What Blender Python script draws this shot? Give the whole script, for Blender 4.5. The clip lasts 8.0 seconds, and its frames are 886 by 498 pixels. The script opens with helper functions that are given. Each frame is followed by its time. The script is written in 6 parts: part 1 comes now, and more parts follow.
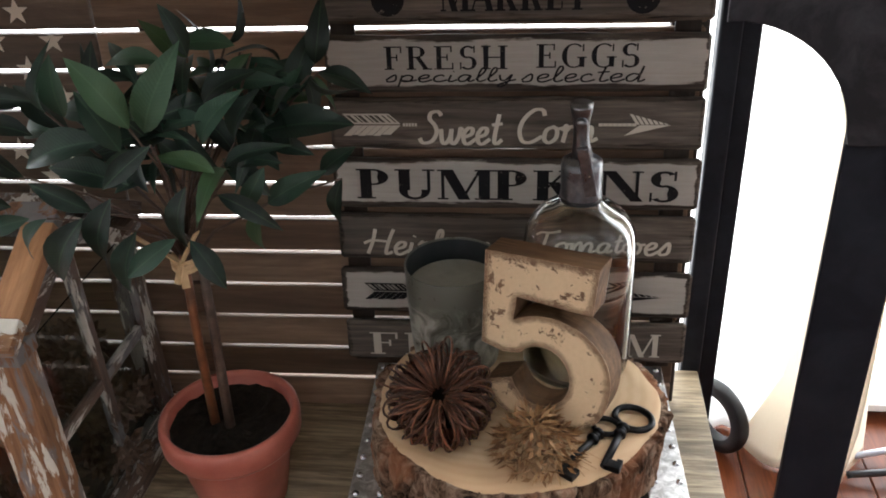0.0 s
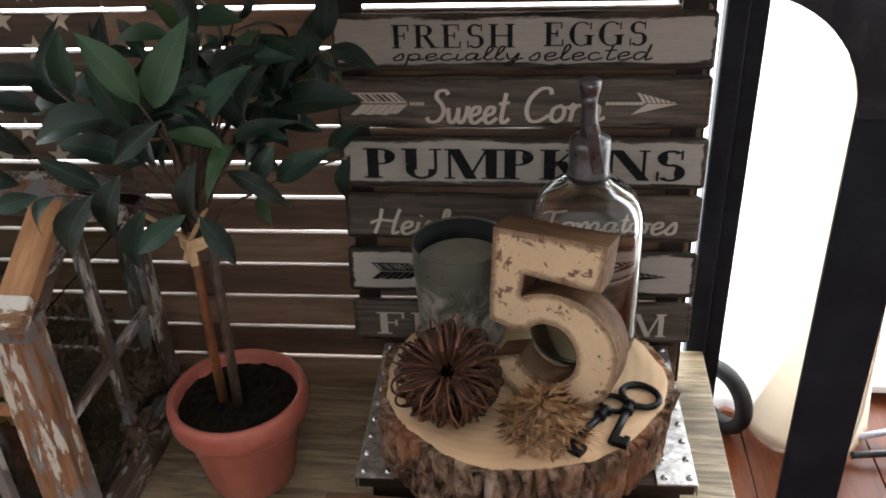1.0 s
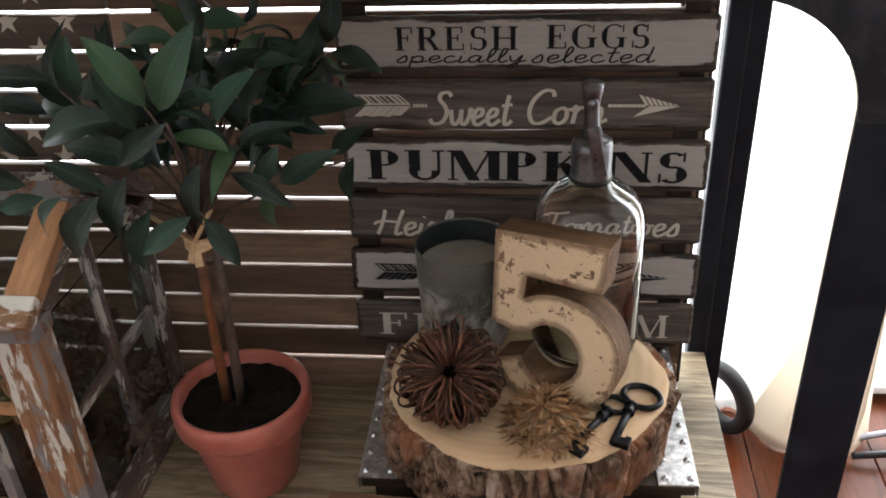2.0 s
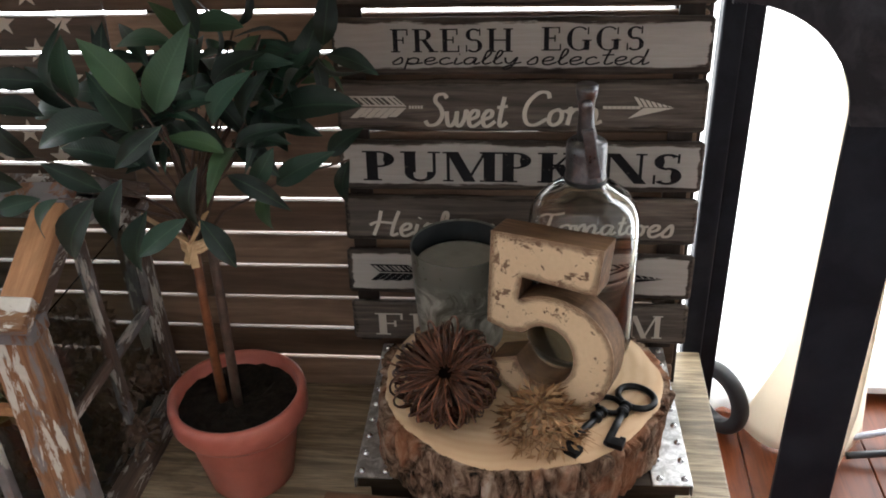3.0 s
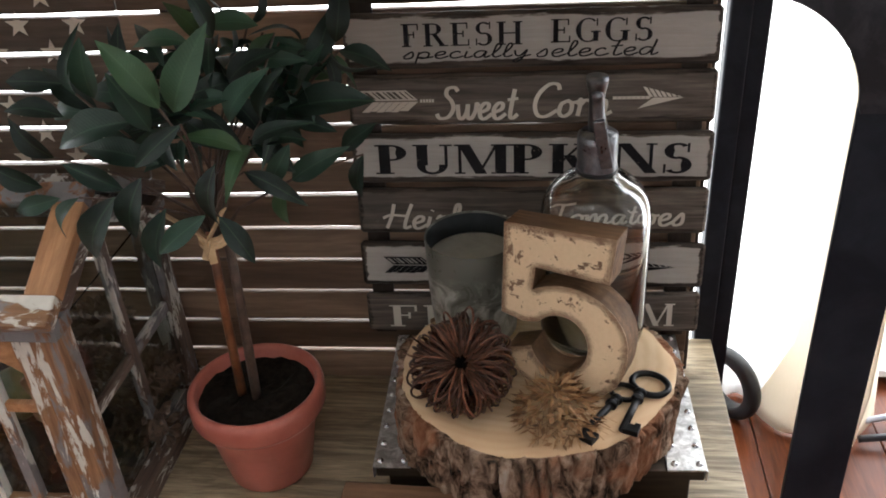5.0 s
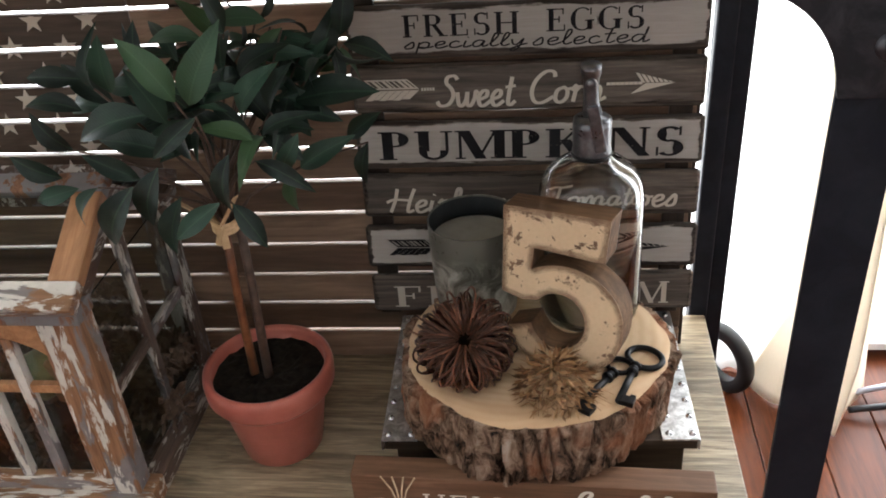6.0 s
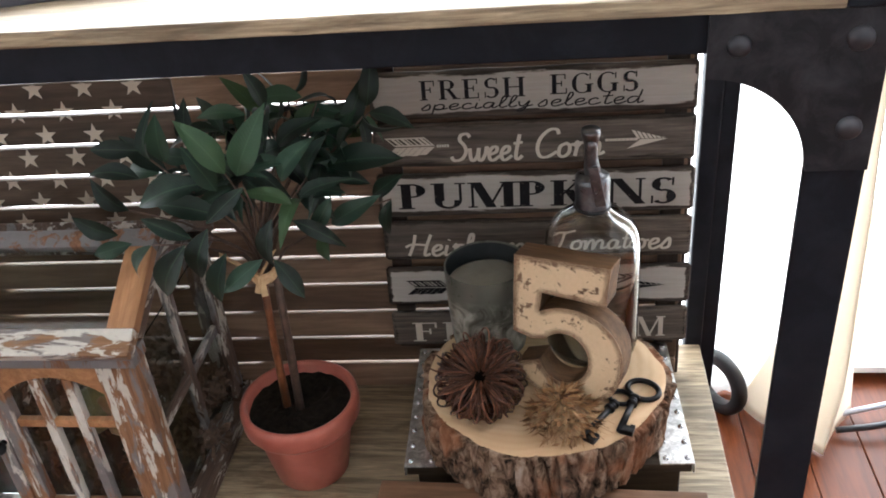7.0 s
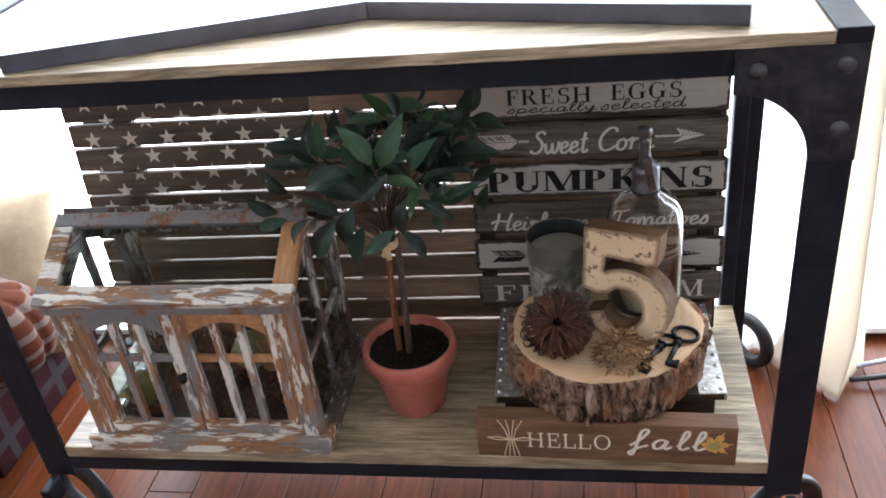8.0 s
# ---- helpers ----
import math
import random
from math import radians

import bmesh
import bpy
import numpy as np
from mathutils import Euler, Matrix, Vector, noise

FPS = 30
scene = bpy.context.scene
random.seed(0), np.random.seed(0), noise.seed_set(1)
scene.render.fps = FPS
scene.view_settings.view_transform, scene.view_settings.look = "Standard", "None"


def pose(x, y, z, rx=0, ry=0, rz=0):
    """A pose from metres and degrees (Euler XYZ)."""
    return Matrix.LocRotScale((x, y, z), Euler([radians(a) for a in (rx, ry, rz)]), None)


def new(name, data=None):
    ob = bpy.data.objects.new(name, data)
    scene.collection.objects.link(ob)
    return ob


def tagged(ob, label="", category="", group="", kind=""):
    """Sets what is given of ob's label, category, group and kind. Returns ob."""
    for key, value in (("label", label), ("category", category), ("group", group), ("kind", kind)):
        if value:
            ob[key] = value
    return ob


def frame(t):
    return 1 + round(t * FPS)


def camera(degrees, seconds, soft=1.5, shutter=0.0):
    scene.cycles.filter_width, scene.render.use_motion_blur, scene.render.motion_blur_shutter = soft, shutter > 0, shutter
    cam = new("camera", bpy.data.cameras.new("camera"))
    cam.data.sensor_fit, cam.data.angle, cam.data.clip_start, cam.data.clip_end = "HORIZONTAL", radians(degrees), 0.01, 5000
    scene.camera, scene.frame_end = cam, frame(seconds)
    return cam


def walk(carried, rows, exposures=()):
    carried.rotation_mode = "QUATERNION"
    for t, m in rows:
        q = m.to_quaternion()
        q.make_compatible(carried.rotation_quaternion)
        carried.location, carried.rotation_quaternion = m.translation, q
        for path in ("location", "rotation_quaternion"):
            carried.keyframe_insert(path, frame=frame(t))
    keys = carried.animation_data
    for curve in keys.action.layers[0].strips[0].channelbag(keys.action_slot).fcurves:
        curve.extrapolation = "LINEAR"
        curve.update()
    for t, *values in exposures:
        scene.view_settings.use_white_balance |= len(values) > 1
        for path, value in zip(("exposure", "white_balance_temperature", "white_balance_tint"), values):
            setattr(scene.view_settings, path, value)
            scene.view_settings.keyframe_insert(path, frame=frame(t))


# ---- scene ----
cam = camera(53.3, 8.0, soft=1.8)
# seconds, x, y, z, pitch, roll, yaw
ROWS = [
    (0.0, 0.0329, -0.0399, 0.6725, -29.92, 2.46, 6.40),
    (0.5, 0.0304, -0.0426, 0.6713, -30.09, 2.51, 6.31),
    (1.0, 0.0269, -0.0470, 0.6651, -30.63, 2.49, 6.42),
    (1.5, 0.0266, -0.0485, 0.6682, -30.71, 2.50, 6.65),
    (3.0, 0.0291, -0.0513, 0.6731, -30.79, 2.37, 6.47),
    (3.5, 0.0271, -0.0491, 0.6797, -30.34, 2.39, 6.25),
    (4.0, 0.0253, -0.0525, 0.6778, -30.13, 2.68, 6.30),
    (4.5, 0.0231, -0.0530, 0.6770, -30.54, 3.01, 6.41),
    (6.0, 0.0260, -0.0912, 0.6985, -32.53, 4.11, 5.93),
    (6.5, 0.0227, -0.1094, 0.7218, -32.38, 3.97, 5.55),
    (7.0, 0.0237, -0.1496, 0.7768, -31.76, 4.73, 5.74),
    (7.5, 0.0220, -0.2410, 0.8490, -32.47, 4.85, 7.19),
    (8.0, -0.0081, -0.3833, 0.9006, -32.29, 6.04, 7.64),
]
walk(cam, [(t, pose(x, y, z, 90 + p, r, w)) for t, x, y, z, p, r, w in ROWS],
     exposures=[(0.0, 0.70, 6000, 9), (4.7, 0.70, 6000, 9), (6.0, 0.84, 6000, 9), (6.7, 0.98, 5900, 9), (7.2, 1.0, 5800, 9), (8.0, 0.86, 5550, 9)])

# ---- world and light ----
FLOOR = -0.2
world = bpy.data.worlds.new("sky")
scene.world = world
world.use_nodes = True
_wn = world.node_tree.nodes
_sky = _wn.new("ShaderNodeTexSky")
_sky.sky_type, _sky.sun_disc = "NISHITA", False
_sky.sun_elevation, _sky.sun_rotation = radians(40), radians(20)
world.node_tree.links.new(_sky.outputs[0], _wn["Background"].inputs[0])
_wn["Background"].inputs[1].default_value = 0.1


def area_lamp(name, m, sx, sy, watts, colour):
    la = bpy.data.lights.new(name, "AREA")
    la.shape, la.size, la.size_y, la.energy, la.color = "RECTANGLE", sx, sy, watts, colour
    ob = new(name, la)
    ob.matrix_world = m
    return ob


# daylight in the opening of the glass door behind the cart
area_lamp("door_daylight", pose(-0.3, 1.16, 0.85, 90, 0, 180) @ pose(0, 0, 0, 180, 0, 0), 3.4, 1.95, 240, (0.93, 1.0, 1.13))


# ---- materials ----
class Nodes:
    """A small builder for node materials."""

    def __init__(self, name):
        self.mat = bpy.data.materials.new(name)
        self.mat.use_nodes = True
        self.t = self.mat.node_tree
        self.b = self.t.nodes["Principled BSDF"]
        self.out = self.t.nodes["Material Output"]

    def add(self, kind, **inputs):
        n = self.t.nodes.new(kind)
        for k, v in inputs.items():
            self.put(n.inputs[k.replace("_", " ")], v)
        return n

    def put(self, sock, v):
        if isinstance(v, bpy.types.NodeSocket):
            self.t.links.new(v, sock)
        elif isinstance(v, (tuple, list)) and len(v) == 3 and sock.type == "RGBA":
            sock.default_value = (*v, 1)
        else:
            sock.default_value = v

    def coords(self, scale=(1, 1, 1), shift=True):
        tc = self.add("ShaderNodeTexCoord")
        v = tc.outputs["Object"]
        if shift:
            rnd = self.add("ShaderNodeObjectInfo").outputs["Random"]
            comb = self.add("ShaderNodeCombineXYZ", X=rnd, Y=rnd, Z=rnd)
            sc = self.add("ShaderNodeVectorMath")
            sc.operation = "SCALE"
            self.put(sc.inputs[0], comb.outputs[0])
            sc.inputs["Scale"].default_value = 7.3
            ad = self.add("ShaderNodeVectorMath")
            self.put(ad.inputs[0], v)
            self.put(ad.inputs[1], sc.outputs[0])
            v = ad.outputs[0]
        return self.add("ShaderNodeMapping", Vector=v, Scale=scale).outputs[0]

    def noise(self, vec, scale, detail=6.0, rough=0.6, dist=0.0):
        return self.add("ShaderNodeTexNoise", Vector=vec, Scale=scale, Detail=detail, Roughness=rough, Distortion=dist).outputs["Fac"]

    def ramp(self, fac, *stops):
        n = self.add("ShaderNodeValToRGB", Fac=fac)
        e = n.color_ramp.elements
        while len(e) < len(stops):
            e.new(0.5)
        for el, (p, c) in zip(e, stops):
            el.position = p
            el.color = (*c, 1) if isinstance(c, (tuple, list)) else (c, c, c, 1)
        return n.outputs["Color"]

    def mix(self, fac, a, b, mode="MIX"):
        n = self.add("ShaderNodeMix")
        n.data_type, n.blend_type = "RGBA", mode
        self.put(n.inputs[0], fac)
        self.put(n.inputs[6], a)
        self.put(n.inputs[7], b)
        return n.outputs[2]

    def math(self, op, a, b=0.5, clamp=False):
        n = self.add("ShaderNodeMath")
        n.operation, n.use_clamp = op, clamp
        self.put(n.inputs[0], a)
        self.put(n.inputs[1], b)
        return n.outputs[0]

    def bump(self, height, strength=0.3, distance=0.002):
        n = self.add("ShaderNodeBump", Strength=strength, Distance=distance, Height=height)
        self.put(self.b.inputs["Normal"], n.outputs[0])

    def set(self, **kw):
        for k, v in kw.items():
            self.put(self.b.inputs[k.replace("_", " ")], v)
        return self.mat


def stretched(axis, along, across):
    s = [across] * 3
    s["XYZ".index(axis)] = along
    return tuple(s)


def grain(n, axis, size=1.0):
    """Streaky grain along an axis, and broad stains."""
    v = n.coords(stretched(axis, 5 / size, 90 / size))
    w = n.coords(stretched(axis, 2.5 / size, 14 / size))
    return n.noise(v, 2.0, 8, 0.65, 0.6), n.noise(w, 2.2, 5, 0.6, 1.2)


def wood(name, dark, light, axis="X", size=1.0, rough=0.6, spec=0.3, relief=0.35, tone=0.35):
    n = Nodes(name)
    g, s = grain(n, axis, size)
    col = n.ramp(g, (0.3, dark), (0.7, light))
    col = n.mix(n.ramp(s, (0.35, 0.75), (0.65, 0.0)), col, tuple(c * 0.55 for c in dark))
    rnd = n.add("ShaderNodeObjectInfo").outputs["Random"]
    hsv = n.add("ShaderNodeHueSaturation", Color=col, Value=n.math("ADD", n.math("MULTIPLY", rnd, tone), 1 - tone / 2))
    n.bump(g, relief, 0.0012)
    return n.set(Base_Color=hsv.outputs[0], Roughness=rough, Specular_IOR_Level=spec)


def chipped(name, paint, dark, light, axis="X", amount=0.5, size=1.0, rough=0.65, grey=0.8):
    """Old flaking paint over bare wood; amount is the share of paint that is left."""
    n = Nodes(name)
    g, s = grain(n, axis, 1.0)
    col = n.ramp(g, (0.3, dark), (0.7, light))
    v = n.coords(stretched(axis, 16 / size, 75 / size))
    big = n.coords(stretched(axis, 7 / size, 22 / size))
    m = n.math("ADD", n.math("MULTIPLY", n.noise(v, 1.6, 8, 0.66, 0.5), 0.6), n.math("MULTIPLY", n.noise(big, 1.5, 3), 0.4))
    primer = n.noise(n.coords(stretched(axis, 9 / size, 30 / size)), 1.7, 6, 0.62, 0.4)
    col = n.mix(n.ramp(primer, (0.50, 0.0), (0.55, grey)), col, n.mix(n.noise(n.coords((45, 45, 45)), 1.5, 5), (0.11, 0.11, 0.115), (0.28, 0.27, 0.27)))
    mask = n.ramp(m, (0.5 + (0.5 - amount) * 0.5 - 0.012, 0.0), (0.5 + (0.5 - amount) * 0.5 + 0.012, 1.0))
    fine = n.noise(n.coords((60, 60, 60)), 2.0, 5)
    pc = n.mix(n.ramp(fine, (0.3, 0.0), (0.75, 0.5)), paint, tuple(c * 0.72 for c in paint))
    n.bump(n.math("ADD", mask, n.math("MULTIPLY", g, 0.4)), 0.5, 0.0009)
    return n.set(Base_Color=n.mix(mask, col, pc), Roughness=rough, Specular_IOR_Level=0.25)


def washed(name, paint, dark, light, hx, hz, keep=1.0):
    """A sign board: paint worn through at the board's ends and edges."""
    n = Nodes(name)
    g, s = grain(n, "X", 1.0)
    col = n.ramp(g, (0.36, dark), (0.64, light))
    col = n.mix(n.ramp(s, (0.4, 0.6), (0.62, 0.0)), col, tuple(c * 0.6 for c in dark))
    sep = n.add("ShaderNodeSeparateXYZ", Vector=n.add("ShaderNodeTexCoord").outputs["Object"])
    ex = n.math("SUBTRACT", 1.0, n.math("DIVIDE", n.math("ABSOLUTE", sep.outputs[0]), hx))
    zz = n.math("DIVIDE", sep.outputs[2], hz)
    ez = n.math("MINIMUM", n.math("SUBTRACT", 0.98, zz), n.math("ADD", 0.86, zz))
    edge = n.math("MINIMUM", n.math("MULTIPLY", ex, 26.0), n.math("MULTIPLY", ez, 3.4))
    streak = n.noise(n.coords((12, 40, 190)), 1.5, 8, 0.74, 0.3)
    patch = n.noise(n.coords((14, 14, 30)), 1.3, 5, 0.6)
    m = n.math("ADD", n.math("MULTIPLY", edge, 0.55), n.math("ADD", n.math("MULTIPLY", streak, 0.7), n.math("MULTIPLY", patch, 0.8)))
    mask = n.math("MULTIPLY", n.ramp(m, (0.90, 0.0), (1.08, 1.0)), keep)
    n.bump(g, 0.4, 0.001)
    pc = n.mix(n.ramp(streak, (0.35, 0.55), (0.7, 0.0)), paint, tuple(c * 0.7 for c in paint))
    return n.set(Base_Color=n.mix(mask, col, pc), Roughness=0.7, Specular_IOR_Level=0.2)


def lettering_paint(name, paint, under, share=0.62):
    n = Nodes(name)
    m = n.noise(n.coords((70, 70, 160)), 1.6, 6, 0.65)
    e = 1 - share
    return n.set(Base_Color=n.mix(n.ramp(m, (e - 0.03, 0.0), (e + 0.05, 1.0)), under, paint), Roughness=0.7, Specular_IOR_Level=0.15)


def metal(name, colour, rough=0.4, marks=0.3, metallic=1.0, size=1.0, spec=0.5):
    n = Nodes(name)
    a = n.noise(n.coords((9 / size,) * 3), 2.0, 6, 0.65, 0.5)
    f = n.noise(n.coords((90 / size,) * 3), 2.0, 4)
    col = n.mix(n.ramp(a, (0.42, 0.0), (0.68, marks)), colour, tuple(min(1, c * 2.2 + 0.02) for c in colour))
    r = n.math("ADD", n.math("MULTIPLY", a, 0.35), rough - 0.17, True)
    n.bump(f, 0.12, 0.0006)
    return n.set(Base_Color=col, Roughness=r, Metallic=metallic, Specular_IOR_Level=spec)


def mottled(name, a, b, scale, rough=0.5, relief=0.2, spec=0.4, sheen=0.0):
    n = Nodes(name)
    f = n.noise(n.coords((scale,) * 3), 1.5, 7, 0.62, 0.4)
    g = n.noise(n.coords((scale * 6,) * 3), 1.5, 4)
    n.bump(n.math("ADD", f, n.math("MULTIPLY", g, 0.5)), relief, 0.0012)
    return n.set(Base_Color=n.ramp(f, (0.32, a), (0.68, b)), Roughness=rough, Specular_IOR_Level=spec, Sheen_Weight=sheen)


def glass(name, tint=(1, 1, 1), rough=0.0, ior=1.45):
    n = Nodes(name)
    return n.set(Base_Color=tint, Roughness=rough, Transmission_Weight=1.0, IOR=ior)


M_STEEL = metal("black_steel", (0.008, 0.010, 0.015), 0.5, 0.3, 0.05, 0.8, 0.18)
M_GUSSET = metal("gusset_steel", (0.013, 0.013, 0.016), 0.48, 0.8, 0.25, 0.5, 0.3)
M_BOLT = metal("bolt_steel", (0.05, 0.05, 0.056), 0.45, 0.5, 0.7)
M_RAIL = metal("gunmetal_rail", (0.11, 0.112, 0.138), 0.38, 0.25, 0.9)
M_GALV = metal("galvanised_sheet", (0.46, 0.46, 0.46), 0.42, 0.9, 1.0, 0.16)
M_RIVET = metal("rivet_steel", (0.5, 0.5, 0.52), 0.25, 0.3)
M_IRON = metal("black_iron_key", (0.012, 0.012, 0.013), 0.42, 0.4, 0.8, 0.3)
M_RUBBER = mottled("black_rubber", (0.008, 0.008, 0.009), (0.016, 0.016, 0.018), 30, 0.45, 0.1)
M_TOPWOOD = wood("weathered_top_wood", (0.13, 0.092, 0.054), (0.56, 0.45, 0.29), "X", 0.78, 0.40, 0.5, 0.6)
M_DARKWOOD = wood("dark_tray_wood", (0.03, 0.02, 0.013), (0.085, 0.058, 0.036), "X", 1.0, 0.6)
M_SLAT_A = wood("brown_slat", (0.105, 0.064, 0.040), (0.24, 0.152, 0.098), "X", 1.4, 0.6, 0.3, 0.35, 0.5)
M_SLAT_B = wood("tan_slat", (0.165, 0.106, 0.068), (0.34, 0.23, 0.155), "X", 1.4, 0.6, 0.3, 0.35, 0.45)
M_SLAT_C = wood("dark_canton_slat", (0.085, 0.058, 0.041), (0.21, 0.148, 0.105), "X", 1.4, 0.6, 0.3, 0.35, 0.4)
M_BATTEN = wood("dark_batten", (0.02, 0.013, 0.009), (0.05, 0.033, 0.022), "Z", 1.0)
SIGN_HX, SIGN_HZ = 0.184, 0.0265
M_SIGN_W = washed("whitewashed_board", (0.46, 0.43, 0.385), (0.024, 0.018, 0.015), (0.12, 0.096, 0.077), SIGN_HX, SIGN_HZ)
M_SIGN_D = washed("stained_board", (0.27, 0.235, 0.20), (0.014, 0.0105, 0.009), (0.19, 0.152, 0.12), SIGN_HX, SIGN_HZ, 0.26)
M_LET_B = lettering_paint("black_lettering", (0.012, 0.012, 0.014), (0.25, 0.21, 0.17), 0.68)
M_LET_W = lettering_paint("cream_lettering", (0.62, 0.57, 0.49), (0.14, 0.11, 0.085), 0.76)
M_STAR = lettering_paint("cream_star", (0.68, 0.60, 0.50), (0.2, 0.15, 0.1), 0.72)
M_BLOCK = wood("reddish_block_wood", (0.11, 0.056, 0.03), (0.24, 0.13, 0.075), "X", 1.2, 0.55)
M_HELLO = lettering_paint("white_lettering", (0.72, 0.66, 0.58), (0.5, 0.4, 0.3), 0.8)
M_RAFFIA = mottled("raffia", (0.42, 0.27, 0.13), (0.66, 0.47, 0.27), 60, 0.7)
M_RAFFIA_P = mottled("pale_raffia", (0.5, 0.36, 0.22), (0.7, 0.55, 0.38), 60, 0.7)
M_TERRA = mottled("terracotta", (0.35, 0.098, 0.068), (0.44, 0.135, 0.098), 22, 0.36, 0.08, 0.4)
# black of the pot's soil, and of the shade inside the twig ball
M_SOIL_SHADE = mottled("black_soil_and_shade", (0.004, 0.0035, 0.003), (0.02, 0.016, 0.012), 90, 0.95, 1.0, 0.1)
M_STEM = mottled("brown_cane", (0.10, 0.035, 0.014), (0.22, 0.085, 0.035), 40, 0.5, 0.3)
M_STEM2 = mottled("grey_cane", (0.045, 0.028, 0.02), (0.11, 0.07, 0.05), 60, 0.6, 0.4)
M_PAINT_F = chipped("peeling_front", (0.66, 0.62, 0.55), (0.13, 0.066, 0.035), (0.34, 0.185, 0.092), "X", 0.47, 1.4, 0.65, 0.8)
M_PAINT_V = chipped("peeling_upright", (0.66, 0.62, 0.55), (0.13, 0.065, 0.034), (0.36, 0.185, 0.092), "Z", 0.44, 1.4, 0.65, 0.85)
M_PAINT_G = chipped("peeling_grey", (0.19, 0.18, 0.18), (0.10, 0.05, 0.028), (0.27, 0.135, 0.07), "Z", 0.56, 1.4)
# darker copies of the front paint; sides and back carry shade in their colour
M_PAINT_SHADED = chipped("peeling_shaded_side", (0.52, 0.48, 0.43), (0.055, 0.038, 0.03), (0.15, 0.10, 0.073), "Y", 0.42, 1.3)
M_PAINT_SHADED_V = chipped("peeling_shaded_upright", (0.56, 0.52, 0.46), (0.055, 0.038, 0.03), (0.15, 0.10, 0.073), "Z", 0.42, 1.3)
M_BAREWOOD = wood("bare_orange_wood", (0.30, 0.135, 0.055), (0.50, 0.27, 0.13), "Y", 1.0, 0.5, 0.35, 0.3)
M_PANE = glass("pane_glass", (0.84, 0.91, 0.90))
M_BOTTLE = glass("bottle_glass", (0.97, 0.99, 0.97))
M_PEWTER = metal("cloudy_pewter", (0.13, 0.133, 0.14), 0.32, 0.5, 0.9, 0.2)
M_FIVE_SIDE = wood("brown_number_wood", (0.085, 0.045, 0.022), (0.20, 0.112, 0.055), "X", 0.8, 0.7, 0.12)
def vine():
    """Dry vine, each twig a little paler or darker."""
    n = Nodes("red_brown_vine")
    f = n.noise(n.coords((60, 60, 60)), 1.5, 6, 0.62, 0.4)
    col = n.ramp(f, (0.32, (0.036, 0.013, 0.007)), (0.68, (0.165, 0.066, 0.034)))
    rnd = n.add("ShaderNodeObjectInfo").outputs["Random"]
    hsv = n.add("ShaderNodeHueSaturation", Color=col, Value=n.ramp(rnd, (0.0, 0.35), (0.6, 0.9), (1.0, 1.6)))
    n.bump(f, 0.3, 0.0008)
    return n.set(Base_Color=hsv.outputs[0], Roughness=0.5, Specular_IOR_Level=0.4)


M_VINE = vine()
M_PLASTER = mottled("white_wall_paint", (0.74, 0.73, 0.71), (0.8, 0.79, 0.77), 8, 0.8, 0.06, 0.2)
M_TRIM = mottled("white_trim_paint", (0.78, 0.78, 0.77), (0.83, 0.83, 0.82), 20, 0.4, 0.03)
M_CABLE_B = mottled("black_cable", (0.01, 0.01, 0.012), (0.02, 0.02, 0.024), 40, 0.4, 0.05)
M_CABLE_W = mottled("grey_cable", (0.35, 0.36, 0.42), (0.5, 0.5, 0.56), 40, 0.4, 0.05)


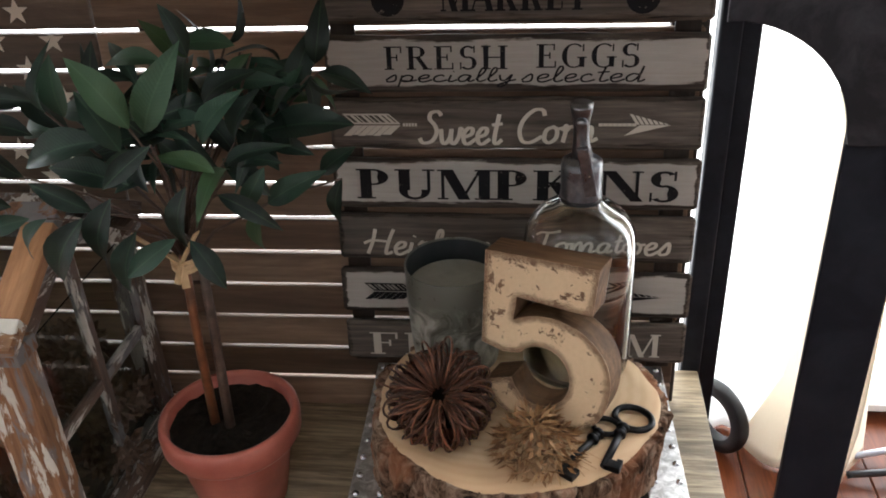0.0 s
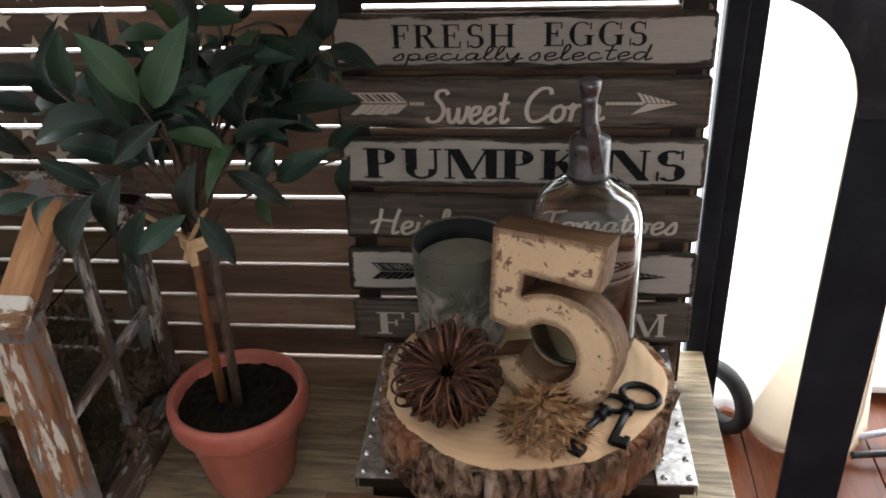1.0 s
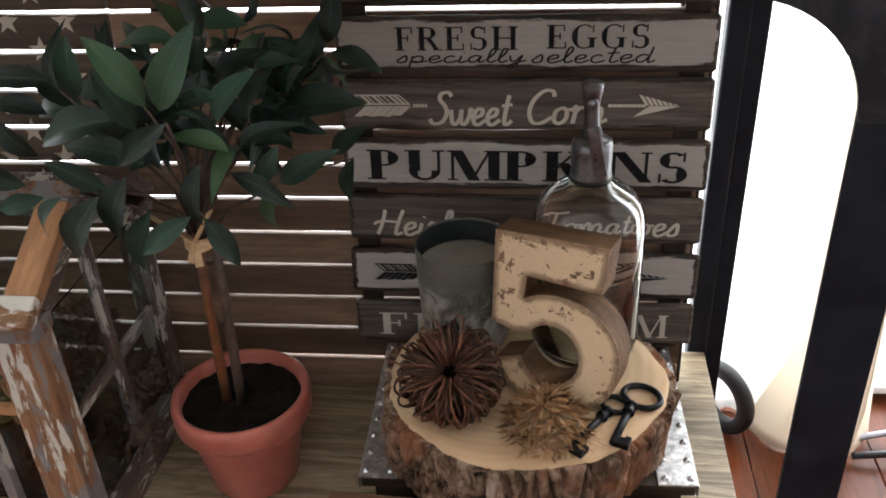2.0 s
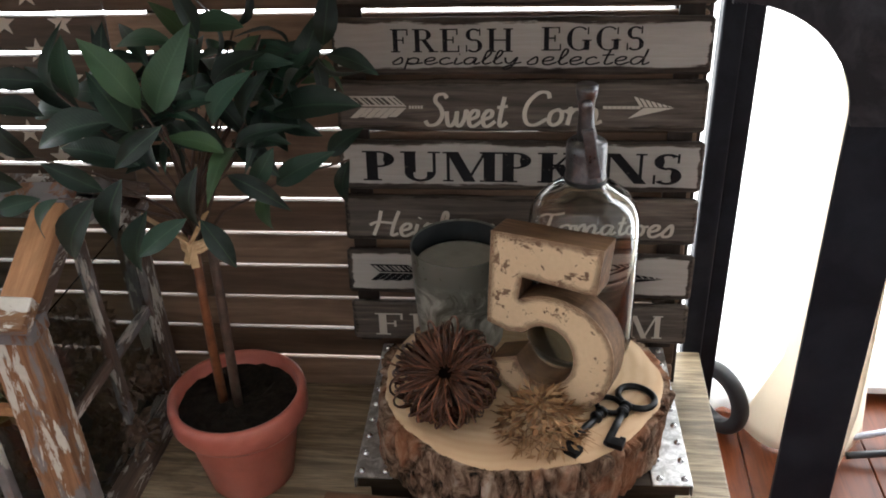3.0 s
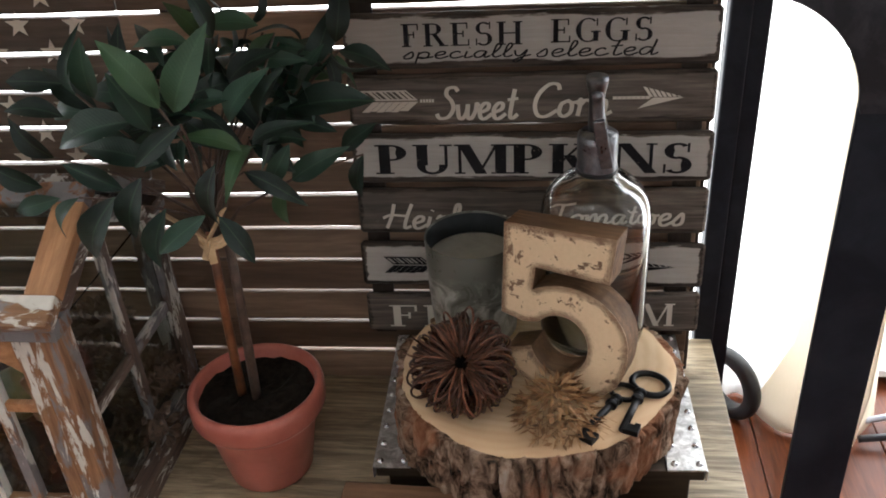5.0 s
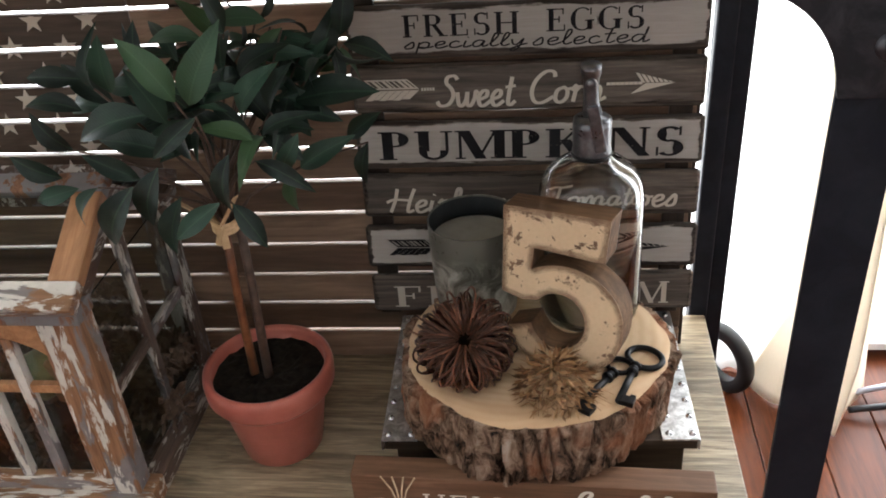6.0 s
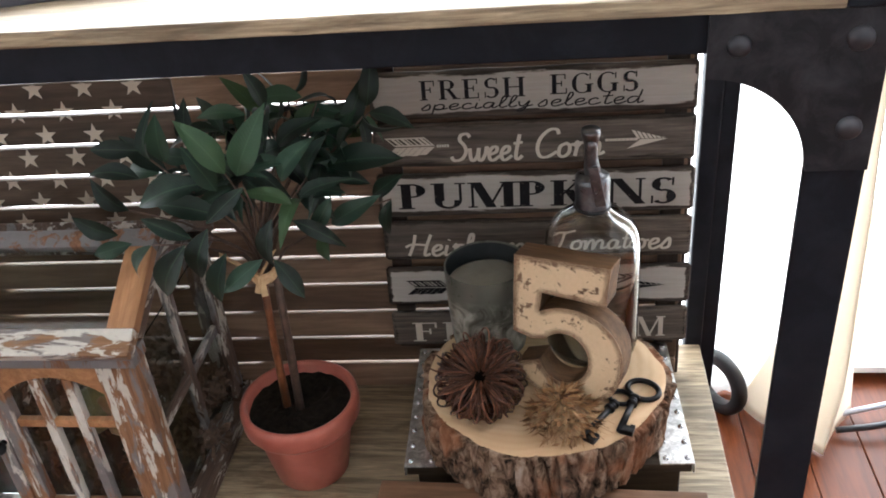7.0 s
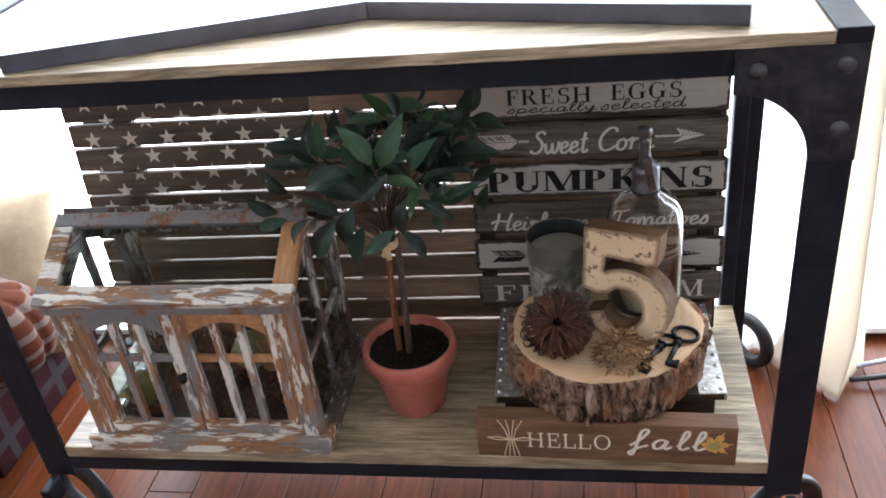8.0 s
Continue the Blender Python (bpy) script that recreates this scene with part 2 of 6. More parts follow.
def special_materials():
    # cut wood with growth rings
    n = Nodes("cut_wood_face")
    v = n.coords((1, 1, 1), False)
    wob = n.noise(v, 9.0, 4, 0.5)
    ln = n.add("ShaderNodeVectorMath")
    ln.operation = "LENGTH"
    n.put(ln.inputs[0], n.add("ShaderNodeMapping", Vector=v, Scale=(0.82, 1.05, 0.0), Location=(0.012, -0.02, 0)).outputs[0])
    r = n.math("ADD", ln.outputs["Value"], n.math("MULTIPLY", wob, 0.035))
    rings = n.add("ShaderNodeTexWave", Scale=1.0, Distortion=0.6, Detail=3.0, Detail_Scale=1.5,
                  Vector=n.add("ShaderNodeCombineXYZ", X=n.math("MULTIPLY", r, 34.0)).outputs[0]).outputs["Fac"]
    col = n.mix(n.ramp(rings, (0.2, 0.0), (0.95, 0.30)), (0.60, 0.44, 0.275), (0.44, 0.28, 0.15))
    col = n.mix(n.ramp(n.noise(v, 14.0, 6, 0.6), (0.5, 0.0), (0.8, 0.4)), col, (0.42, 0.26, 0.14))
    col = n.mix(n.ramp(r, (0.124, 0.0), (0.132, 0.55)), col, (0.50, 0.31, 0.165))
    n.bump(n.noise(n.coords((120, 120, 120), False), 1.5, 4), 0.15, 0.0006)
    face = n.set(Base_Color=col, Roughness=0.6, Specular_IOR_Level=0.25)

    n = Nodes("tree_bark")
    v = n.coords((34, 34, 15), False)
    a = n.noise(v, 1.9, 10, 0.72, 0.7)
    b = n.noise(n.coords((7, 7, 5), False), 2.2, 4, 0.55, 0.6)
    col = n.ramp(a, (0.38, (0.008, 0.006, 0.005)), (0.47, (0.13, 0.080, 0.052)), (0.58, (0.32, 0.22, 0.155)), (0.72, (0.46, 0.38, 0.31)))
    col = n.mix(n.ramp(b, (0.52, 0.0), (0.64, 0.6)), col, (0.36, 0.15, 0.075))
    n.bump(a, 1.0, 0.006)
    bark = n.set(Base_Color=col, Roughness=0.9, Specular_IOR_Level=0.1)

    # leaves: darker and paler ones, with a pale midrib
    n = Nodes("silk_leaf")
    rnd = n.add("ShaderNodeObjectInfo").outputs["Random"]
    col = n.ramp(rnd, (0.0, (0.004, 0.010, 0.007)), (0.55, (0.009, 0.024, 0.015)), (0.85, (0.024, 0.062, 0.036)), (1.0, (0.05, 0.095, 0.034)))
    f = n.noise(n.coords((70, 30, 70)), 1.5, 5)
    col = n.mix(n.ramp(f, (0.42, 0.0), (0.72, 0.28)), col, (0.03, 0.07, 0.045))
    sep = n.add("ShaderNodeSeparateXYZ", Vector=n.add("ShaderNodeTexCoord").outputs["Object"])
    rib = n.math("LESS_THAN", n.math("ABSOLUTE", sep.outputs[0]), 0.0006)
    col = n.mix(n.math("MULTIPLY", rib, 0.22), col, (0.08, 0.15, 0.08))
    wave = n.add("ShaderNodeTexWave", Scale=120.0, Distortion=1.0,
                 Vector=n.add("ShaderNodeCombineXYZ", X=n.math("ADD", sep.outputs[1], n.math("MULTIPLY", n.math("ABSOLUTE", sep.outputs[0]), -0.9))).outputs[0])
    n.bump(wave.outputs["Fac"], 0.12, 0.0006)
    leaf = n.set(Base_Color=col, Roughness=0.5, Specular_IOR_Level=0.35)

    # smoky mottled glass of the candle jar
    n = Nodes("smoky_mottled_glass")
    a = n.noise(n.coords((26, 26, 26), False), 1.6, 6, 0.6, 1.6)
    sep = n.add("ShaderNodeSeparateXYZ", Vector=n.add("ShaderNodeTexCoord").outputs["Object"])
    band = n.ramp(sep.outputs[2], (0.070, 1.0), (0.086, 0.0))
    col = n.mix(n.math("MULTIPLY", n.ramp(a, (0.44, 0.0), (0.62, 0.85)), band), (0.10, 0.10, 0.08), (0.40, 0.40, 0.35))
    jar = n.set(Base_Color=col, Roughness=n.math("ADD", n.math("MULTIPLY", a, 0.2), 0.2), Specular_IOR_Level=0.45, Coat_Weight=0.2)

    n = Nodes("dry_grass")
    isl = n.add("ShaderNodeNewGeometry").outputs["Random Per Island"]
    f = n.noise(n.coords((200, 200, 200), False), 1.5, 3)
    col = n.ramp(isl, (0.0, (0.06, 0.028, 0.011)), (0.5, (0.23, 0.118, 0.050)), (1.0, (0.46, 0.28, 0.14)))
    grass = n.set(Base_Color=n.mix(n.ramp(f, (0.4, 0.0), (0.7, 0.5)), col, (0.2, 0.10, 0.04)), Roughness=0.75, Specular_IOR_Level=0.2)

    # flaked paint that has gone first along the edges
    n = Nodes("cream_flaked_paint")
    g, s = grain(n, "X", 0.8)
    bare = n.ramp(g, (0.3, (0.12, 0.068, 0.04)), (0.7, (0.27, 0.165, 0.10)))
    bev = n.add("ShaderNodeBevel", Radius=0.009)
    bev.samples = 16
    df = n.add("ShaderNodeVectorMath")
    df.operation = "DISTANCE"
    n.put(df.inputs[0], bev.outputs[0])
    n.put(df.inputs[1], n.add("ShaderNodeNewGeometry").outputs["Normal"])
    big = n.noise(n.coords((30, 30, 30), False), 1.7, 8, 0.70, 0.6)
    fine = n.noise(n.coords((150, 150, 150), False), 1.4, 5, 0.6)
    m = n.math("ADD", n.math("MULTIPLY", big, 0.8), n.math("MULTIPLY", fine, 0.25))
    m = n.math("SUBTRACT", m, n.math("MULTIPLY", df.outputs["Value"], 0.42))
    mask = n.ramp(m, (0.447, 0.0), (0.457, 1.0))
    paint = n.mix(n.ramp(fine, (0.4, 0.0), (0.75, 0.45)), (0.70, 0.52, 0.33), (0.58, 0.41, 0.25))
    n.bump(mask, 0.5, 0.0009)
    five = n.set(Base_Color=n.mix(mask, bare, paint), Roughness=0.65, Specular_IOR_Level=0.25)

    # strip floor
    n = Nodes("cherry_floor_plank")
    g, s = grain(n, "Y", 1.6)
    rnd = n.add("ShaderNodeObjectInfo").outputs["Random"]
    col = n.ramp(g, (0.3, (0.060, 0.015, 0.005)), (0.72, (0.140, 0.038, 0.012)))
    hsv = n.add("ShaderNodeHueSaturation", Color=col, Value=n.math("ADD", n.math("MULTIPLY", rnd, 0.4), 0.8))
    n.bump(g, 0.08, 0.0006)
    plank = n.set(Base_Color=hsv.outputs[0], Roughness=0.34, Specular_IOR_Level=0.16)

    # backlit curtain
    n = Nodes("cream_curtain")
    f = n.noise(n.coords((350, 350, 60), False), 1.5, 4)
    tr = n.add("ShaderNodeBsdfTranslucent", Color=(0.88, 0.81, 0.70))
    mx = n.add("ShaderNodeMixShader", Fac=0.44)
    n.set(Base_Color=n.mix(f, (0.66, 0.60, 0.50), (0.75, 0.69, 0.59)), Roughness=0.9, Specular_IOR_Level=0.1)
    n.bump(f, 0.2, 0.0008)
    n.put(mx.inputs[1], n.b.outputs[0])
    n.put(mx.inputs[2], tr.outputs[0])
    n.put(n.out.inputs[0], mx.outputs[0])
    curtain = n.mat

    n = Nodes("white_sheer_cloth")
    f = n.noise(n.coords((30, 30, 30), False), 1.5, 4)
    tr = n.add("ShaderNodeBsdfTranslucent", Color=(0.88, 0.88, 0.86))
    mx = n.add("ShaderNodeMixShader", Fac=0.8)
    n.set(Base_Color=n.mix(f, (0.80, 0.80, 0.79), (0.86, 0.86, 0.85)), Roughness=0.7)
    n.put(mx.inputs[1], n.b.outputs[0])
    n.put(mx.inputs[2], tr.outputs[0])
    n.put(n.out.inputs[0], mx.outputs[0])
    paper = n.mat

    n = Nodes("orange_striped_cloth")
    sep = n.add("ShaderNodeSeparateXYZ", Vector=n.add("ShaderNodeTexCoord").outputs["Object"])
    w = n.math("SINE", n.math("MULTIPLY", n.math("ADD", sep.outputs[2], n.math("MULTIPLY", sep.outputs[0], 0.2)), 190.0))
    f = n.noise(n.coords((40, 40, 40), False), 2.0, 5)
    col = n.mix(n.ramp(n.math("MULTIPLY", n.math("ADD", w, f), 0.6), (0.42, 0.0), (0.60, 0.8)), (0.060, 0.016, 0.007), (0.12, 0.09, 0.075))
    cloth = n.set(Base_Color=col, Roughness=0.9, Specular_IOR_Level=0.1)

    n = Nodes("red_white_plaid")
    sep = n.add("ShaderNodeSeparateXYZ", Vector=n.add("ShaderNodeTexCoord").outputs["Object"])
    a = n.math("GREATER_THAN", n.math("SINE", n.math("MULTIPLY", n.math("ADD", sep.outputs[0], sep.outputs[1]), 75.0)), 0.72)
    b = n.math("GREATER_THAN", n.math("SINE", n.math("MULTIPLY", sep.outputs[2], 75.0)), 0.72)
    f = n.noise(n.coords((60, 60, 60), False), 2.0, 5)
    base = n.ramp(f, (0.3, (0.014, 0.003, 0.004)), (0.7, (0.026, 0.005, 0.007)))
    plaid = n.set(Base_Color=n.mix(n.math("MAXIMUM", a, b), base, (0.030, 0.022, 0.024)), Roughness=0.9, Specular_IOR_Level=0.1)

    n = Nodes("bright_overcast_sky")
    e = n.add("ShaderNodeEmission", Color=(1.0, 0.985, 0.96), Strength=7.0)
    n.put(n.out.inputs[0], e.outputs[0])
    return face, bark, leaf, jar, plank, curtain, cloth, plaid, paper, grass, five, n.mat


M_RINGS, M_BARK, M_LEAF, M_JAR, M_PLANK, M_CURTAIN, M_CLOTH, M_PLAID, M_PANEL, M_GRASS, M_FIVE, M_OUTSIDE = special_materials()
M_WAX = mottled("grey_wax", (0.24, 0.235, 0.195), (0.31, 0.30, 0.25), 30, 0.5, 0.1)
M_BLACKGLASS = mottled("dark_inner_glass", (0.014, 0.018, 0.020), (0.024, 0.029, 0.031), 20, 0.55, 0.03, 0.2)
M_CREAM = mottled("cream_cushion_cloth", (0.34, 0.26, 0.17), (0.43, 0.34, 0.23), 30, 0.9, 0.3, 0.1)
M_MAPLE = mottled("yellow_maple_paint", (0.52, 0.22, 0.05), (0.66, 0.40, 0.10), 60, 0.7)
M_MAPLE_G = mottled("green_maple_paint", (0.22, 0.22, 0.06), (0.36, 0.32, 0.10), 60, 0.7)
M_CONE = mottled("pine_cone_scale", (0.045, 0.027, 0.017), (0.15, 0.10, 0.065), 80, 0.8)
M_GOURD = mottled("yellow_green_gourd", (0.10, 0.11, 0.03), (0.26, 0.22, 0.08), 25, 0.5)
M_GOURD_O = mottled("tan_gourd", (0.22, 0.12, 0.05), (0.36, 0.22, 0.10), 25, 0.6)
M_LINER = mottled("dark_tray_liner", (0.02, 0.018, 0.016), (0.045, 0.038, 0.03), 30, 0.7)


# ---- building helpers ----
def part(name, bm, material, parent=None, label="", at=None, smooth=False):
    me = bpy.data.meshes.new(name)
    bm.to_mesh(me)
    bm.free()
    for m in (material if isinstance(material, (list, tuple)) else [material]):
        me.materials.append(m)
    if smooth:
        me.polygons.foreach_set("use_smooth", [True] * len(me.polygons))
    ob = new(name, me)
    if parent is not None:
        ob.parent = parent
    if at is not None:
        ob.matrix_basis = at
    if label:
        ob["label"] = label
    return ob


def share(name, me, parent, at):
    ob = new(name, me)
    ob.parent = parent
    ob.matrix_basis = at
    return ob


def thing(name, label, category, at=None, group="", kind=""):
    ob = new(name)
    ob.empty_display_size = 0.05
    if at is not None:
        ob.matrix_basis = at
    return tagged(ob, label, category, group, kind)


def box(lo, hi, bevel=0.0, bm=None, seg=2):
    bm = bm or bmesh.new()
    sub = bmesh.new()
    bmesh.ops.create_cube(sub, size=1.0)
    c = [(a + b) / 2 for a, b in zip(lo, hi)]
    s = [abs(b - a) for a, b in zip(lo, hi)]
    for v in sub.verts:
        v.co = Vector((v.co.x * s[0] + c[0], v.co.y * s[1] + c[1], v.co.z * s[2] + c[2]))
    if bevel:
        bmesh.ops.bevel(sub, geom=sub.edges[:], offset=bevel, segments=seg, affect="EDGES", profile=0.6)
    return join(bm, sub)


def join(bm, sub, m=None):
    if m is not None:
        bmesh.ops.transform(sub, matrix=m, verts=sub.verts[:])
    tmp = bpy.data.meshes.new("tmp")
    sub.to_mesh(tmp)
    sub.free()
    bm.from_mesh(tmp)
    bpy.data.meshes.remove(tmp)
    return bm


def board(length, height, depth, bevel=0.0015, cuts=14, wob=0.0008, seed=0):
    """A board centred at the origin, long in x, with slightly uneven edges."""
    bm = box((-length / 2, -depth / 2, -height / 2), (length / 2, depth / 2, height / 2), bevel, seg=1)
    for k in range(1, cuts):
        x = -length / 2 + length * k / cuts
        bmesh.ops.bisect_plane(bm, geom=bm.verts[:] + bm.edges[:] + bm.faces[:], plane_co=(x, 0, 0), plane_no=(1, 0, 0))
    for v in bm.verts:
        p = Vector((v.co.x * 18 + seed * 5.1, v.co.z * 30, v.co.y * 30 + seed))
        v.co.z += wob * noise.noise(p) * (1 if v.co.z > 0 else 1.2)
        v.co.y += wob * 0.5 * noise.noise(p + Vector((9, 3, 1)))
    return bm


def lathe(profile, steps=48, bm=None, close=False):
    """Turns (radius, z) pairs round the z axis."""
    bm = bm or bmesh.new()
    rings = []
    for r, z in profile:
        if r <= 1e-6:
            rings.append([bm.verts.new((0, 0, z))])
        else:
            rings.append([bm.verts.new((r * math.cos(math.tau * k / steps), r * math.sin(math.tau * k / steps), z)) for k in range(steps)])
    pairs = list(zip(rings, rings[1:]))
    if close:
        pairs.append((rings[-1], rings[0]))
    for a, b in pairs:
        for k in range(steps):
            j = (k + 1) % steps
            vs = [a[k % len(a)], a[j % len(a)], b[j % len(b)], b[k % len(b)]]
            vs = list(dict.fromkeys(vs))
            if len(vs) > 2:
                bm.faces.new(vs)
    bmesh.ops.recalc_face_normals(bm, faces=bm.faces[:])
    return bm


def tube(points, radius, sides=8, bm=None, closed=False, taper=None):
    """A round tube along points."""
    bm = bm or bmesh.new()
    pts = [Vector(p) for p in points]
    rings = []
    up = Vector((0.13, 0.21, 0.97))
    for i, p in enumerate(pts):
        a = pts[i - 1] if (i or closed) else p
        b = pts[(i + 1) % len(pts)] if (i < len(pts) - 1 or closed) else p
        d = (b - a).normalized()
        u = d.cross(up)
        u = u.normalized() if u.length > 1e-5 else Vector((1, 0, 0))
        w = d.cross(u)
        r = radius * (taper(i / max(1, len(pts) - 1)) if taper else 1)
        rings.append([bm.verts.new(p + (u * math.cos(math.tau * k / sides) + w * math.sin(math.tau * k / sides)) * r) for k in range(sides)])
    pairs = list(zip(rings, rings[1:])) + ([(rings[-1], rings[0])] if closed else [])
    for a, b in pairs:
        for k in range(sides):
            bm.faces.new((a[k], a[(k + 1) % sides], b[(k + 1) % sides], b[k]))
    if not closed:
        bm.faces.new(rings[0][::-1])
        bm.faces.new(rings[-1])
    bmesh.ops.recalc_face_normals(bm, faces=bm.faces[:])
    return bm


def prism(outline, depth, bevel=0.0, holes=()):
    """A flat shape in x and z, given depth in y; the front is at y = -depth/2."""
    bm = bmesh.new()
    edges = []
    for loop in (outline, *holes):
        vs = [bm.verts.new((x, -depth / 2, z)) for x, z in loop]
        edges += [bm.edges.new((a, b)) for a, b in zip(vs, vs[1:] + vs[:1])]
    bmesh.ops.triangle_fill(bm, use_beauty=True, use_dissolve=False, edges=edges)
    faces = bm.faces[:]
    out = bmesh.ops.extrude_face_region(bm, geom=faces)
    bmesh.ops.translate(bm, vec=(0, depth, 0), verts=[v for v in out["geom"] if isinstance(v, bmesh.types.BMVert)])
    bmesh.ops.recalc_face_normals(bm, faces=bm.faces[:])
    if bevel:
        es = [e for e in bm.edges if len(e.link_faces) == 2 and e.calc_face_angle() > 0.9]
        bmesh.ops.bevel(bm, geom=es, offset=bevel, segments=2, affect="EDGES", profile=0.6)
    return bm


def text_part(body, width, height, material, parent, at, bold=0.0, lean=0.0, gap=1.0, name="lettering"):
    """Flat raised lettering that fills width x height, centred, facing -y."""
    cu = bpy.data.curves.new("text", "FONT")
    cu.body, cu.size, cu.offset, cu.shear, cu.space_character = body, 1.0, bold, lean, gap
    cu.resolution_u = 4
    ob = new("text", cu)
    dg = bpy.context.evaluated_depsgraph_get()
    me = bpy.data.meshes.new_from_object(ob.evaluated_get(dg))
    bpy.data.objects.remove(ob)
    bm = bmesh.new()
    bm.from_mesh(me)
    bpy.data.meshes.remove(me)
    xs = [v.co.x for v in bm.verts]
    ys = [v.co.y for v in bm.verts]
    sx, sy = width / (max(xs) - min(xs)), height / (max(ys) - min(ys))
    cx, cy = (max(xs) + min(xs)) / 2, (max(ys) + min(ys)) / 2
    for v in bm.verts:
        v.co = Vector(((v.co.x - cx) * sx, 0, (v.co.y - cy) * sy))
    out = bmesh.ops.extrude_face_region(bm, geom=bm.faces[:])
    bmesh.ops.translate(bm, vec=(0, -0.0003, 0), verts=[v for v in out["geom"] if isinstance(v, bmesh.types.BMVert)])
    bmesh.ops.recalc_face_normals(bm, faces=bm.faces[:])
    return part(name, bm, material, parent, "", at)


def stroke_part(strokes, width, material, parent, at, name="lettering"):
    """Brush script: ribbons of even width along smooth strokes in x and z, 0.3 mm proud."""
    bm = bmesh.new()
    for pts in strokes:
        pts = [Vector((x, 0, z)) for x, z in smooth_line(pts)]
        left, right = [], []
        for i, p in enumerate(pts):
            d = (pts[min(i + 1, len(pts) - 1)] - pts[max(i - 1, 0)]).normalized()
            w = width * (0.62 + 0.38 * abs(d.z)) / 2
            q = Vector((-d.z, 0, d.x)) * w
            left.append(bm.verts.new(p + q))
            right.append(bm.verts.new(p - q))
        for i in range(len(pts) - 1):
            bm.faces.new((left[i], left[i + 1], right[i + 1], right[i]))
    bmesh.ops.recalc_face_normals(bm, faces=bm.faces[:])
    out = bmesh.ops.extrude_face_region(bm, geom=bm.faces[:])
    bmesh.ops.translate(bm, vec=(0, -0.0003, 0), verts=[v for v in out["geom"] if isinstance(v, bmesh.types.BMVert)])
    return part(name, bm, material, parent, "", at)


def smooth_line(pts, n=6):
    """A Catmull-Rom line through 2D points."""
    out = []
    p = [pts[0], *pts, pts[-1]]
    for i in range(1, len(p) - 2):
        a, b, c, d = (np.array(q, float) for q in p[i - 1:i + 3])
        for k in range(n):
            t = k / n
            out.append(tuple(0.5 * (2 * b + (c - a) * t + (2 * a - 5 * b + 4 * c - d) * t * t + (3 * b - a - 3 * c + d) * t ** 3)))
    out.append(tuple(pts[-1]))
    return out


# ---- the room ----
def build_room():
    x0, x1, y0, y1, z1 = -2.6, 2.2, -3.2, 1.02, 2.3
    t = 0.12
    part("wall_south", box((x0 - t, y0 - t, FLOOR), (x1 + t, y0, z1)), M_PLASTER)
    part("wall_west", box((x0 - t, y0, FLOOR), (x0, y1 + t, z1)), M_PLASTER)
    part("wall_east", box((x1, y0, FLOOR), (x1 + t, y1 + t, z1)), M_PLASTER)
    # north wall with the wide glazed door opening
    a, b, top, low = -2.0, 1.4, 1.85, FLOOR + 0.012
    bm = box((x0, y1, FLOOR), (a, y1 + t, z1))
    box((b, y1, FLOOR), (x1, y1 + t, z1), bm=bm)
    box((a, y1, top), (b, y1 + t, z1), bm=bm)
    box((a, y1, FLOOR), (b, y1 + t, low), bm=bm)
    part("wall_north", bm, M_PLASTER)
    part("ceiling", box((x0 - t, y0 - t, z1), (x1 + t, y1 + t, z1 + t)), M_PLASTER)
    for n in ("wall_south", "wall_west", "wall_east", "wall_north"):
        tagged(bpy.data.objects[n], "plain white painted room wall", "wall", kind="structure")
    tagged(bpy.data.objects["ceiling"], "plain white painted ceiling", "ceiling", kind="structure")
    bm = box((x0, y1 - 0.014, FLOOR + 0.002), (a, y1 - 0.001, FLOOR + 0.085), 0.004)
    box((b, y1 - 0.014, FLOOR + 0.002), (x1, y1 - 0.001, FLOOR + 0.085), 0.004, bm)
    tagged(part("baseboard", bm, M_TRIM), "white painted baseboard along the window wall", "baseboard", kind="structure")
    w = thing("window_1", "wide bright window behind the cart, white frame", "window", pose(0, 0, 0), kind="structure")
    f = 0.05
    part("window_frame", box((a, y1 + 0.02, top - f), (b, y1 + 0.09, top), 0.003), M_TRIM, w)
    part("window_sill", box((a, y1 - 0.02, low + 0.0005), (b, y1 + 0.1, low + 0.014), 0.003), M_TRIM, w)
    for x in (a, b - f):
        part("window_jamb", box((x, y1 + 0.02, low + 0.015), (x + f, y1 + 0.09, top - f), 0.003), M_TRIM, w)
    sky = part("backdrop", box((-6, 2.4, -1.5), (5, 2.41, 4.5)), M_OUTSIDE)
    tagged(sky, "white overcast daylight outside the window", "sky", kind="structure")


def build_floor():
    fl = part("floor", box((-2.72, -3.32, FLOOR - 0.06), (2.32, 1.14, FLOOR - 0.012)), M_PLANK)
    tagged(fl, "glossy reddish-brown hardwood strip floor", "floor", kind="structure")
    meshes = []
    for k, ln in enumerate((0.9, 1.25)):
        bm = box((-0.0405, -ln / 2, -0.0115), (0.0405, ln / 2, 0.0), 0.0012, seg=1)
        me = bpy.data.meshes.new("plank")
        bm.to_mesh(me)
        bm.free()
        me.materials.append(M_PLANK)
        meshes.append((me, ln))
    rng = random.Random(5)
    i = 0
    for c in range(34):
        x = -1.55 + c * 0.0822
        y = -0.45 - rng.random() * 0.8
        while y < 1.02:
            me, ln = meshes[rng.randrange(2)]
            cut = min(1.0, (1.0185 - y) / ln)
            if cut > 0.04:
                share("plank", me, fl, pose(x, y + ln * cut / 2, FLOOR + 0.0001 * (i % 3)) @ Matrix.Diagonal((1, cut, 1, 1)))
            y += ln + 0.0012
            i += 1


# ---- the cart ----
PX0, PX1 = -0.850, 0.26      # outer sides of the posts
PF, PB = 0.4875, 0.873        # outer faces front and back
PW = 0.0458
TOP = 0.585


